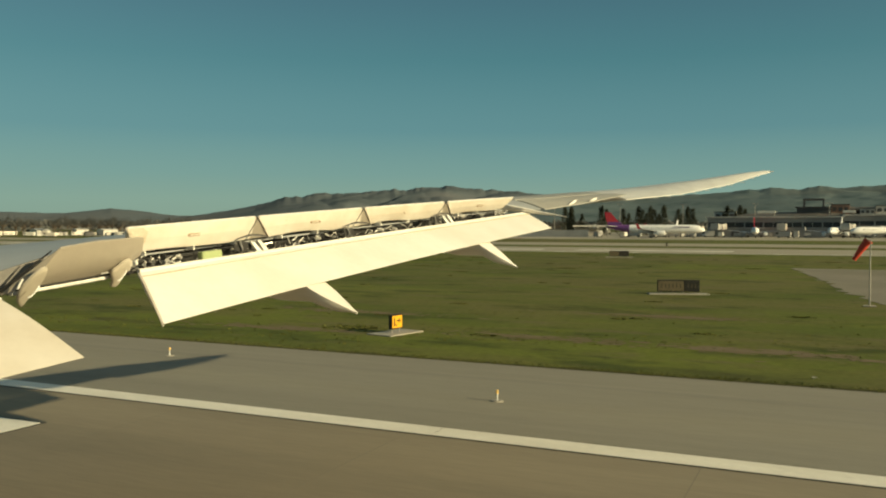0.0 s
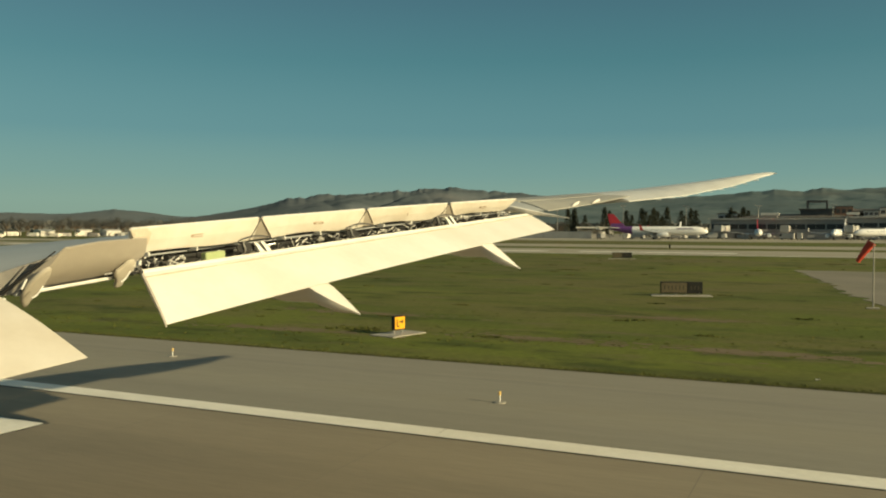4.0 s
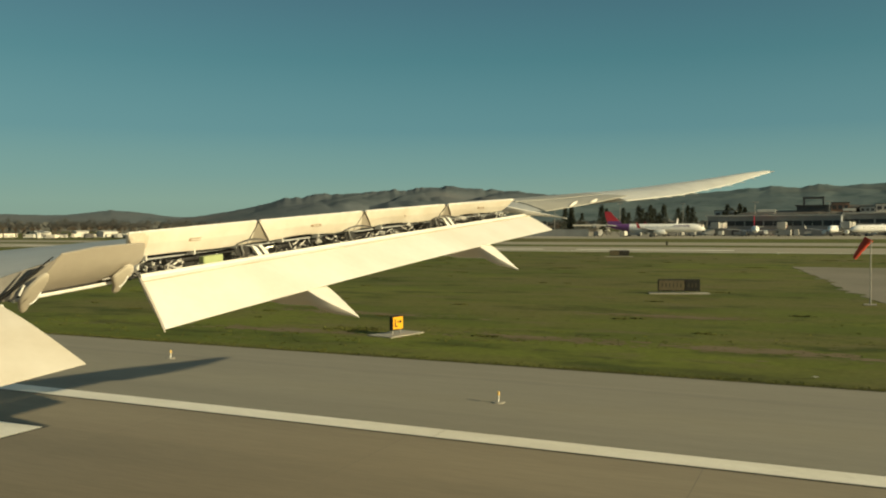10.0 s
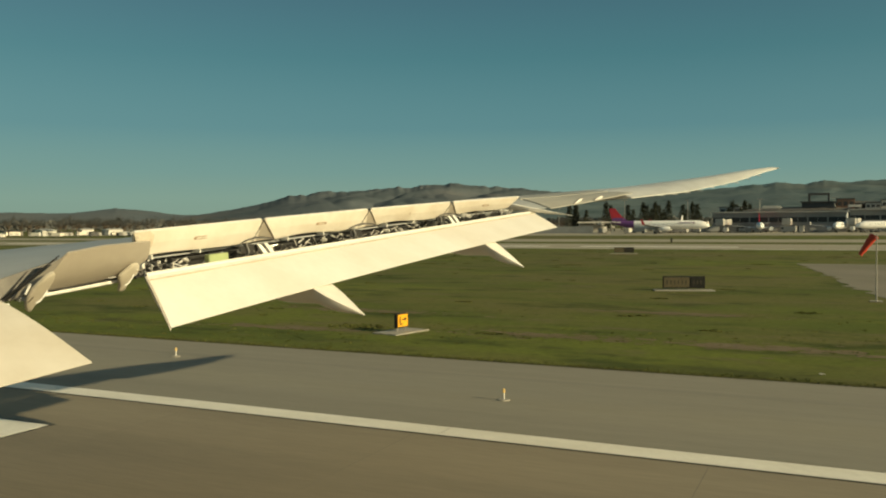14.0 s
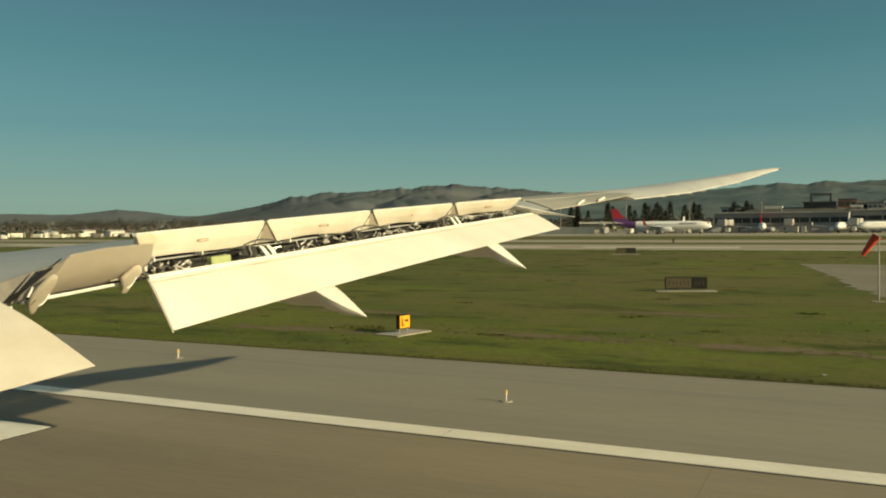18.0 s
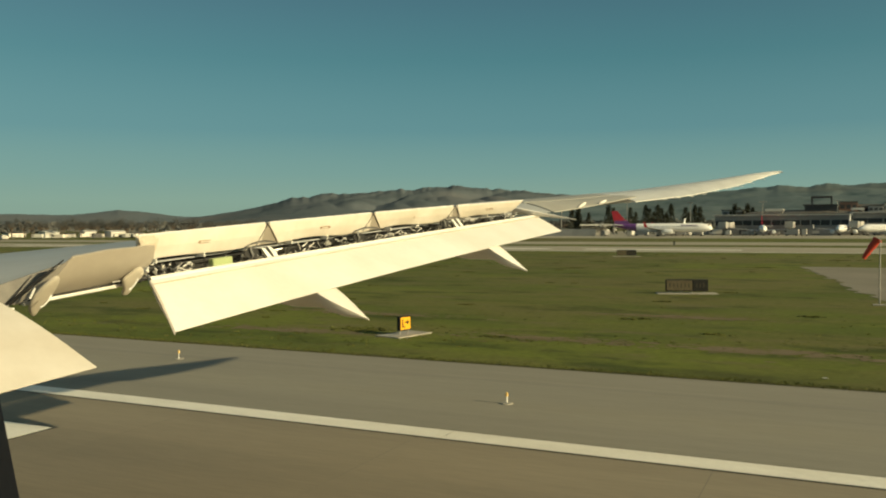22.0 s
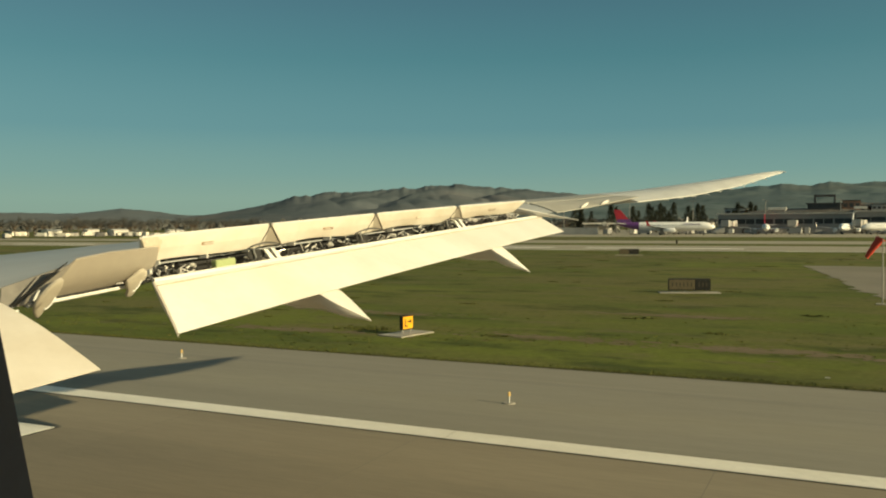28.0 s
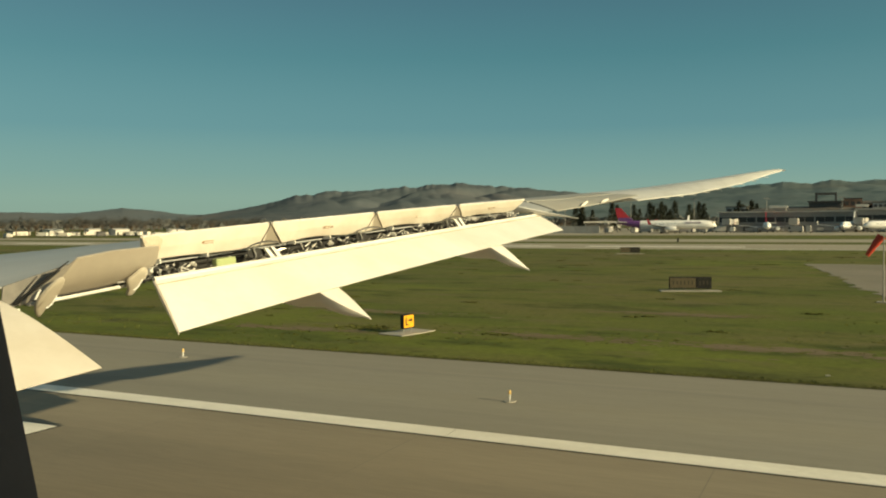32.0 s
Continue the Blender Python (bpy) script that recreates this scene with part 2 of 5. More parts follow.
M = {
    "flap_paint": mat("flap_paint", (0.82, 0.80, 0.75), (0.74, 0.70, 0.63), rough=0.45, scale=0.8, fine=14, bump=0.0, stretch=(1, 0.4, 1), grain=0.05),
    "spoiler_paint": mat("spoiler_paint", (0.76, 0.72, 0.64), (0.62, 0.56, 0.46), rough=0.5, scale=1.1, fine=9, bump=0.03, grain=0.05),
    # cream flap paint, darkened for the weaker light on the inboard flap
    "flap_paint_dimmed": mat("flap_paint_dimmed", (0.64, 0.60, 0.53), (0.55, 0.50, 0.42), rough=0.5, scale=0.8, fine=9, bump=0.03, grain=0.05),
    "seal_tan": mat("seal_tan", (0.46, 0.38, 0.28), (0.60, 0.54, 0.44), rough=0.6, scale=2.5, fine=20, bump=0.05),
    "wing_grey": mat("wing_grey", (0.36, 0.375, 0.38), (0.31, 0.32, 0.325), rough=0.45, scale=0.9, fine=8, bump=0.02, stretch=(0.3, 1, 1), grain=0.05),
    # shade on the flaperon and the end ribs is mixed into this grey-beige
    "wing_paint_shaded": mat("wing_paint_shaded", (0.365, 0.325, 0.265), (0.315, 0.282, 0.232), rough=0.5, scale=1.2, fine=10, bump=0.03, grain=0.05),
    # aileron paint, darkened to hold the shade that lies on it
    "aileron_paint_shaded": mat("aileron_paint_shaded", (0.375, 0.365, 0.325), (0.325, 0.315, 0.28), rough=0.5, scale=1.2, fine=10, bump=0.03, grain=0.05),
    # a lighter beige, so the fairings look more lit than the panel behind
    "fairing_beige_lit": mat("fairing_beige_lit", (0.50, 0.455, 0.37), (0.43, 0.39, 0.32), rough=0.5, scale=2.2, fine=14, bump=0.02, grain=0.05),
    "tip_white": mat("tip_white", (0.585, 0.585, 0.565), (0.49, 0.49, 0.47), rough=0.42, scale=1.6, fine=8, bump=0.02, grain=0.05),
    # near black: the shade of the open bay is put into this colour
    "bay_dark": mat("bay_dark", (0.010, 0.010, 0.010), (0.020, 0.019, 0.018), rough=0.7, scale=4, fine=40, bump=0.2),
    "steel": mat("steel", (0.55, 0.54, 0.52), (0.40, 0.39, 0.37), rough=0.35, metal=0.8, scale=6, fine=60, bump=0.05),
    "fitting_white": mat("fitting_white", (0.78, 0.77, 0.73), (0.6, 0.58, 0.54), rough=0.45, scale=7, fine=50, bump=0.05),
    "primer_green": mat("primer_green", (0.36, 0.42, 0.20), (0.30, 0.36, 0.17), rough=0.55, scale=5, fine=40, bump=0.05),
    "black_hose": mat("black_hose", (0.02, 0.02, 0.02), (0.035, 0.035, 0.035), rough=0.5, scale=8, fine=60),
    "fuselage_white": mat("fuselage_white", (0.78, 0.78, 0.77), (0.72, 0.72, 0.71), rough=0.35, scale=0.5, fine=10, bump=0.01, grain=0.05),
    "trim_dark": mat("trim_dark", (0.035, 0.035, 0.045), (0.045, 0.045, 0.055), rough=0.6, scale=5, fine=60),
    "rubber": mat("rubber", (0.025, 0.025, 0.025), (0.04, 0.04, 0.038), rough=0.8, scale=6, fine=60),
    "runway": mat("runway", (0.282, 0.243, 0.175), (0.226, 0.196, 0.143), rough=0.9, scale=0.42, fine=14, bump=0.35, stretch=(1, 0.07, 1), third=(0.168, 0.147, 0.110), vary=0.03, spec=0.25, contrast=(0.30, 0.70)),
    "shoulder": mat("shoulder", (0.272, 0.253, 0.203), (0.228, 0.213, 0.173), rough=0.92, scale=0.55, fine=16, bump=0.35, stretch=(1, 0.05, 1), third=(0.288, 0.262, 0.200), spec=0.25, contrast=(0.30, 0.70)),
    "taxiway": mat("taxiway", (0.33, 0.30, 0.235), (0.28, 0.255, 0.20), rough=0.9, scale=0.12, fine=9, bump=0.3, third=(0.24, 0.22, 0.175), spec=0.25),
    "pad_worn": mat("pad_worn", (0.245, 0.220, 0.172), (0.208, 0.188, 0.148), rough=0.92, scale=0.12, fine=9, bump=0.3, third=(0.185, 0.170, 0.122), spec=0.2),
    "far_runway": mat("far_runway", (0.36, 0.325, 0.25), (0.30, 0.272, 0.21), rough=0.9, scale=0.05, fine=2, bump=0.2, stretch=(1, 0.1, 1), spec=0.25),
    "seam": mat("seam", (0.232, 0.215, 0.173), (0.212, 0.196, 0.158), rough=0.92, scale=0.5, fine=12, bump=0.2, stretch=(1, 0.1, 1)),
    # dark earthy tone that stands for the shadow along the turf's lip
    "lip_shadow": mat("lip_shadow", (0.050, 0.048, 0.020), (0.080, 0.074, 0.032), rough=0.95, scale=1.5, fine=14, bump=0.3, spec=0.1),
    "joint_filler": mat("joint_filler", (0.185, 0.160, 0.118), (0.205, 0.178, 0.13), rough=0.9, scale=0.6, fine=12, bump=0.2),
    "line_white": mat("line_white", (0.84, 0.80, 0.70), (0.74, 0.70, 0.60), rough=0.75, scale=0.9, fine=18, bump=0.2, third=(0.64, 0.60, 0.50), stretch=(1, 0.35, 1)),
    "line_border": mat("line_border", (0.045, 0.042, 0.035), (0.07, 0.065, 0.05), rough=0.85, scale=2, fine=18, bump=0.2),
    "line_yellow": mat("line_yellow", (0.52, 0.30, 0.05), (0.42, 0.24, 0.05), rough=0.75, scale=1.2, fine=18, bump=0.2),
    "line_red": mat("line_red", (0.42, 0.09, 0.05), (0.34, 0.08, 0.05), rough=0.8, scale=1.2, fine=18, bump=0.2),
    "concrete": mat("concrete", (0.36, 0.335, 0.28), (0.29, 0.27, 0.225), rough=0.9, scale=0.7, fine=22, bump=0.25),
    "grass": turf("grass"),
    "blade": mat("blade", (0.092, 0.104, 0.026), (0.112, 0.108, 0.034), rough=0.9, scale=0.5, fine=6, bump=0, stretch=(1, 0.4, 1), vary=0.1, spec=0.1),
    "weed_dark": mat("weed_dark", (0.078, 0.090, 0.024), (0.095, 0.096, 0.034), rough=0.95, scale=2, fine=9, bump=0, spec=0.1),
    "bare_earth": mat("bare_earth", (0.190, 0.152, 0.100), (0.140, 0.118, 0.060), rough=0.95, scale=0.5, fine=7, bump=0.6, stretch=(1, 0.3, 1), spec=0.1),
    # the haze of distance is mixed into the three hill colours as blue-grey
    "hill_hazy": mat("hill_hazy", (0.124, 0.140, 0.150), (0.088, 0.106, 0.116), rough=1.0, scale=0.0045, fine=0.02, bump=0.0, third=(0.140, 0.138, 0.136), spec=0.0, grain=0.12),
    "hill_far_hazy": mat("hill_far_hazy", (0.138, 0.158, 0.172), (0.120, 0.140, 0.152), rough=1.0, scale=0.005, fine=0.03, bump=0.0, third=(0.14, 0.152, 0.158), spec=0.0, grain=0.10),
    "hill_green_hazy": mat("hill_green_hazy", (0.118, 0.150, 0.156), (0.078, 0.108, 0.113), rough=1.0, scale=0.008, fine=0.03, bump=0.0, third=(0.130, 0.150, 0.145), spec=0.0, grain=0.14, contrast=(0.50, 0.66)),
    "slot_brown": mat("slot_brown", (0.30, 0.19, 0.10), (0.24, 0.15, 0.08), rough=0.6, scale=5, fine=40, bump=0.05),
    "cove_grey": mat("cove_grey", (0.16, 0.15, 0.135), (0.11, 0.105, 0.095), rough=0.6, scale=4, fine=40, bump=0.1),
    # leaf colours lifted and greyed, so that they carry the haze of distance
    "leaf_dark": mat("leaf_dark", (0.046, 0.052, 0.038), (0.060, 0.064, 0.044), rough=0.9, scale=0.4, fine=2, bump=0, vary=0.15, spec=0.1),
    "leaf_brown": mat("leaf_brown", (0.088, 0.086, 0.085), (0.080, 0.079, 0.076), rough=0.9, scale=0.1, fine=2, bump=0, vary=0.2, spec=0.05),
    "leaf_olive": mat("leaf_olive", (0.090, 0.096, 0.097), (0.100, 0.100, 0.096), rough=0.9, scale=0.05, fine=1, bump=0, vary=0.2, spec=0.05),
    "bark": mat("bark", (0.10, 0.075, 0.05), (0.07, 0.055, 0.04), rough=0.9, scale=1, fine=8),
    "wall_beige": mat("wall_beige", (0.76, 0.71, 0.62), (0.68, 0.63, 0.55), rough=0.8, scale=0.2, fine=3, vary=0.06),
    "wall_grey": mat("wall_grey", (0.42, 0.41, 0.385), (0.36, 0.35, 0.33), rough=0.75, scale=0.2, fine=3, vary=0.08),
    "wall_terminal": mat("wall_terminal", (0.265, 0.262, 0.258), (0.225, 0.223, 0.221), rough=0.75, scale=0.2, fine=3, vary=0.06),
    "roof_block_brown": mat("roof_block_brown", (0.34, 0.20, 0.135), (0.27, 0.165, 0.115), rough=0.8, scale=0.3, fine=4),
    "wall_dark": mat("wall_dark", (0.055, 0.055, 0.058), (0.075, 0.072, 0.07), rough=0.6, scale=0.2, fine=3),
    "roof_dark": mat("roof_dark", (0.075, 0.07, 0.065), (0.1, 0.095, 0.085), rough=0.85, scale=0.3, fine=4),
    "wall_white": mat("wall_white", (0.62, 0.60, 0.55), (0.50, 0.485, 0.45), rough=0.6, scale=0.2, fine=3),
    "glass_dark": mat("glass_dark", (0.016, 0.018, 0.02), (0.024, 0.027, 0.03), rough=0.3, scale=0.5, fine=4, bump=0.0, vary=0.3, spec=0.4),
    "jet_white": mat("jet_white", (0.80, 0.80, 0.79), (0.74, 0.74, 0.73), rough=0.35, scale=0.4, fine=4, bump=0.0, grain=0.05),
    "tail_red": mat("tail_red", (0.50, 0.035, 0.05), (0.40, 0.03, 0.06), rough=0.35, scale=0.5, fine=4, bump=0.0),
    "tail_purple": mat("tail_purple", (0.16, 0.06, 0.22), (0.12, 0.05, 0.18), rough=0.35, scale=0.5, fine=4, bump=0.0),
    "sign_yellow": mat("sign_yellow", (0.78, 0.40, 0.02), (0.70, 0.35, 0.02), rough=0.45, scale=3, fine=30, bump=0.02),
    "sign_black": mat("sign_black", (0.016, 0.016, 0.015), (0.024, 0.024, 0.022), rough=0.6, scale=3, fine=30, bump=0.02, spec=0.2),
    "sign_olive": mat("sign_olive", (0.105, 0.090, 0.055), (0.085, 0.073, 0.046), rough=0.6, scale=3, fine=30, bump=0.02, spec=0.2),
    "sign_dim": mat("sign_dim", (0.055, 0.048, 0.032), (0.045, 0.04, 0.03), rough=0.6, scale=3, fine=30, bump=0.02, spec=0.2),
    "sock_red": mat("sock_red", (0.62, 0.07, 0.04), (0.52, 0.06, 0.04), rough=0.8, scale=2, fine=20, bump=0.1),
    "pole_grey": mat("pole_grey", (0.30, 0.29, 0.27), (0.24, 0.235, 0.22), rough=0.5, metal=0.4, scale=1, fine=12),
    "light_amber": mat("light_amber", (0.70, 0.48, 0.18), (0.6, 0.42, 0.16), rough=0.3, scale=8, fine=40, bump=0.0),
    "red_clay": mat("red_clay", (0.24, 0.10, 0.07), (0.19, 0.09, 0.065), rough=0.9, scale=0.1, fine=2),
}


# ---- building helpers ----
def mesh_of(bm, material, smooth=False):
    me = bpy.data.meshes.new("piece")
    bmesh.ops.recalc_face_normals(bm, faces=bm.faces[:])
    if smooth:
        for f in bm.faces:
            f.smooth = True
    bm.to_mesh(me)
    bm.free()
    if smooth:
        me.set_sharp_from_angle(angle=radians(38))
    me.materials.append(M[material])
    return me


def part(name, bm, material, parent, label="", smooth=False):
    """One mesh object under a thing or under a part."""
    ob = new(name, mesh_of(bm, material, smooth))
    ob.parent = parent
    if label:
        ob["label"] = label
    return ob


def thing(name, label, category, at=(0, 0, 0), turn=0, group="", kind=""):
    ob = new(name)
    ob.empty_display_size = 0.2
    ob.matrix_world = pose(*at, 0, 0, turn)
    return tagged(ob, label, category, group, kind)


def structure(name, bm, material, label, category, smooth=False):
    return tagged(new(name, mesh_of(bm, material, smooth)), label, category, kind="structure")


def box(bm, x0, x1, y0, y1, z0, z1, bevel=0.0, m=None):
    r = bmesh.ops.create_cube(bm, size=1)
    mm = Matrix.LocRotScale(((x0 + x1) / 2, (y0 + y1) / 2, (z0 + z1) / 2), None, (x1 - x0, y1 - y0, z1 - z0))
    bmesh.ops.transform(bm, matrix=mm, verts=r["verts"])
    vs = r["verts"]
    if bevel:
        es = list({e for v in vs for e in v.link_edges})
        out = bmesh.ops.bevel(bm, geom=es, offset=bevel, segments=2, affect="EDGES")
        vs = list({v for f in out["faces"] for v in f.verts} | {v for v in vs if v.is_valid})
    if m is not None:
        bmesh.ops.transform(bm, matrix=m, verts=[v for v in vs if v.is_valid])
    return bm


def rod(bm, a, b, r0, r1=None, n=8):
    """A round bar from a to b, tapered to r1."""
    a, b = Vector(a), Vector(b)
    r1 = r0 if r1 is None else r1
    m = Matrix.Translation((a + b) / 2) @ (b - a).to_track_quat("Z", "Y").to_matrix().to_4x4()
    bmesh.ops.create_cone(bm, cap_ends=True, segments=n, radius1=r0, radius2=r1, depth=(b - a).length, matrix=m)
    return bm


def loft(bm, rings, closed=True):
    """Joins rings of the same count of points with faces, and caps the ends."""
    vs = [[bm.verts.new(p) for p in r] for r in rings]
    n = len(rings[0])
    for a, b in zip(vs, vs[1:]):
        for i in range(n if closed else n - 1):
            j = (i + 1) % n
            bm.faces.new((a[i], a[j], b[j], b[i]))
    if closed:
        bm.faces.new(vs[0][::-1])
        bm.faces.new(vs[-1])
    return bm


def spindle(bm, axis, n=14):
    """A body of ellipses: rows of centre, half width (x) and half height (z)."""
    rings = []
    for c, w, h in axis:
        rings.append([(c[0] + w * math.cos(2 * math.pi * k / n), c[1], c[2] + h * math.sin(2 * math.pi * k / n)) for k in range(n)])
    return loft(bm, rings)


def plate(bm, corners, thick, normal=None):
    """A slab: a polygon given in order, thickened away from its normal."""
    cs = [Vector(c) for c in corners]
    nrm = Vector(normal) if normal else (cs[1] - cs[0]).cross(cs[2] - cs[0]).normalized()
    return loft(bm, [cs, [c - nrm * thick for c in cs]])


def lerp(a, b, s):
    return a + (b - a) * s


def v3(a, b, s):
    return Vector(a).lerp(Vector(b), s)


def table(x, rows):
    """Linear look-up in rows of (x, values...)."""
    if x <= rows[0][0]:
        return rows[0][1:]
    for r, q in zip(rows, rows[1:]):
        if x <= q[0]:
            s = (x - r[0]) / (q[0] - r[0])
            return tuple(lerp(u, v, s) for u, v in zip(r[1:], q[1:]))
    return rows[-1][1:]


def tube(bm, pts, radius, n=8):
    """A round bar along a line of points."""
    pts = [Vector(p) for p in pts]
    rings = []
    for i, p in enumerate(pts):
        d = (pts[min(i + 1, len(pts) - 1)] - pts[max(i - 1, 0)]).normalized()
        u = d.cross(Vector((0, 0, 1)) if abs(d.z) < 0.9 else Vector((1, 0, 0))).normalized()
        w = u.cross(d)
        r = radius(i / (len(pts) - 1)) if callable(radius) else radius
        rings.append([p + (u * math.cos(math.tau * k / n) + w * math.sin(math.tau * k / n)) * r for k in range(n)])
    return loft(bm, rings)


# ---- the setting: ground, pavements, markings ----
def sheet(x0, x1, y0, y1, z, thick=0.3):
    return box(bmesh.new(), x0, x1, y0, y1, z - thick, z)


bm = bmesh.new()
ring = [(4700 * math.cos(2 * math.pi * k / 96), 4700 * math.sin(2 * math.pi * k / 96), 0) for k in range(96)]
bm.faces.new([bm.verts.new(p) for p in ring])
structure("ground", bm, "grass", "flat airfield grass with dry and green patches", "grass")

LINE_X, EDGE_X, GRASS_X = 20.3, 20.82, 31.2
runway = structure("runway", sheet(-45, EDGE_X, -500, 1500, 0.012), "runway", "worn brown-grey grooved concrete runway", "runway")
structure("runway_shoulder", sheet(EDGE_X + 0.004, GRASS_X, -500, 1500, 0.014), "shoulder", "grey asphalt runway shoulder beside the grass", "pavement")
structure("edge_line_border", sheet(LINE_X - 0.53, LINE_X + 0.42, -500, 1500, 0.026, 0.02), "line_border", "dark border of the runway edge line", "marking")
structure("edge_line", sheet(LINE_X - 0.46, LINE_X + 0.40, -500, 1500, 0.031, 0.02), "line_white", "solid white painted runway edge line, worn", "marking")
for i, x in enumerate((15.55, 12.4, 9.25)):
    structure("bar_border", sheet(x - 1.02, x + 1.02, 19.88, 43.12, 0.026, 0.02), "line_border", "dark border of a white runway bar", "marking")
    structure("touchdown_bar", sheet(x - 0.92, x + 0.92, 20, 43, 0.031, 0.02), "line_white", "long white painted touchdown bar on the runway", "marking")

# the parallel runway, taxiway and apron, far off
structure("far_runway", sheet(172, 211, -900, 1700, 0.016), "far_runway", "pale second runway beyond the grass", "runway")
structure("far_edge_line", sheet(173.2, 174.1, -900, 1700, 0.022, 0.02), "line_white", "white edge line of the second runway", "marking")
for y in (-60, 20, 62, 210, 330):
    structure("far_runway_bar", sheet(186, 190, y, y + 34, 0.022, 0.02), "line_white", "white painted bar on the second runway", "marking")
structure("far_taxiway", sheet(232, 268, -900, 1700, 0.016), "far_runway", "pale taxiway along the second runway", "taxiway")
structure("apron", sheet(338, 700, -700, 420, 0.016), "far_runway", "pale concrete apron before the terminal", "apron")
structure("clay_strip", sheet(345, 352, 124, 170, 0.024), "red_clay", "strip of red ground by the apron wall", "ground")

# seams of the shoulder's paving lanes, cracks across the line, the turf lip's painted shadow
for x, w in ((GRASS_X - 3.1, 0.9),):
    vs = []
    bm = bmesh.new()
    for k in range(121):
        y = -40 + k * 1.5
        h = w * (0.55 + 0.45 * noise.noise((x, y * 0.35, 2.0)))
        o = 0.05 * noise.noise((x, y * 0.08, 6.0))
        vs.append((bm.verts.new((x + o - h / 2, y, 0.0185)), bm.verts.new((x + o + h / 2, y, 0.0185))))
    for a, b in zip(vs, vs[1:]):
        bm.faces.new((a[0], a[1], b[1], b[0]))
    structure("paving_seam", bm, "seam", "dark seam between lanes of asphalt", "pavement")
for y in (-2.3, 9.6, 24.2):
    bm = bmesh.new()
    rows = []
    for k in range(9):
        x = LINE_X - 0.56 + 1.1 * k / 8
        o = 0.02 * noise.noise((x * 3, y, 1.0))
        rows.append((bm.verts.new((x, y + o - 0.007, 0.0345)), bm.verts.new((x, y + o + 0.007, 0.0345))))
    for a, b in zip(rows, rows[1:]):
        bm.faces.new((a[0], b[0], b[1], a[1]))
    structure("line_crack", bm, "joint_filler", "crack across the white edge line", "crack")
# ragged dark ribbon in place of the shadow that the turf's lip casts
bm = bmesh.new()
rows = []
for k in range(401):
    y = -30 + k * 0.4
    h = 0.30 + 0.22 * noise.noise((y * 0.3, 4.0, 0)) + 0.1 * noise.noise((y * 1.7, 8.0, 0))
    rows.append((bm.verts.new((GRASS_X - 0.02, y, 0.02)), bm.verts.new((GRASS_X + max(0.08, h), y, 0.02))))
for a, b in zip(rows, rows[1:]):
    bm.faces.new((a[0], a[1], b[1], b[0]))
structure("turf_lip", bm, "lip_shadow", "dark strip painted as the shadow of the turf's edge", "earth")

# an old paved pad in the grass
edge = []
for k in range(61):
    x = lerp(66, 118, k / 60)
    edge.append((x, lerp(-2.6, 5.2, k / 60) + 1.3 * noise.noise((x * 0.16, 3.0, 0)) + 0.9 * noise.noise((x * 0.55, 7.0, 0)) + 0.5 * noise.noise((x * 1.7, 9.0, 0)), 0.018))
near = [(66 + 0.5 * noise.noise((y * 0.2, 5.0, 0)) + 0.3 * noise.noise((y * 0.7, 8.0, 0)), y, 0.018) for y in [-150 + 2.9 * k for k in range(50)]]
bm = plate(bmesh.new(), (edge + [(119, -150, 0.018)] + near)[::-1], 0.2, (0, 0, 1))
structure("paved_pad", bm, "pad_worn", "weathered grey paved pad in the grass", "pavement")


# the exit taxiway ahead, with rounded corners into the shoulder
def fillet(cx, cy, r, a0, a1, n=14):
    return [(cx + r * math.cos(radians(lerp(a0, a1, k / n))), cy + r * math.sin(radians(lerp(a0, a1, k / n)))) for k in range(n + 1)]


def ribbon(pts, width, z):
    bm = bmesh.new()
    rows = []
    for i, p in enumerate(pts):
        a, b = Vector(pts[max(i - 1, 0)]), Vector(pts[min(i + 1, len(pts) - 1)])
        d = (b - a).normalized()
        n = Vector((-d.y, d.x)) * width / 2
        rows.append((bm.verts.new((p[0] + n.x, p[1] + n.y, z)), bm.verts.new((p[0] - n.x, p[1] - n.y, z))))
    for r, q in zip(rows, rows[1:]):
        bm.faces.new((r[0], r[1], q[1], q[0]))
    return bm


R = 38
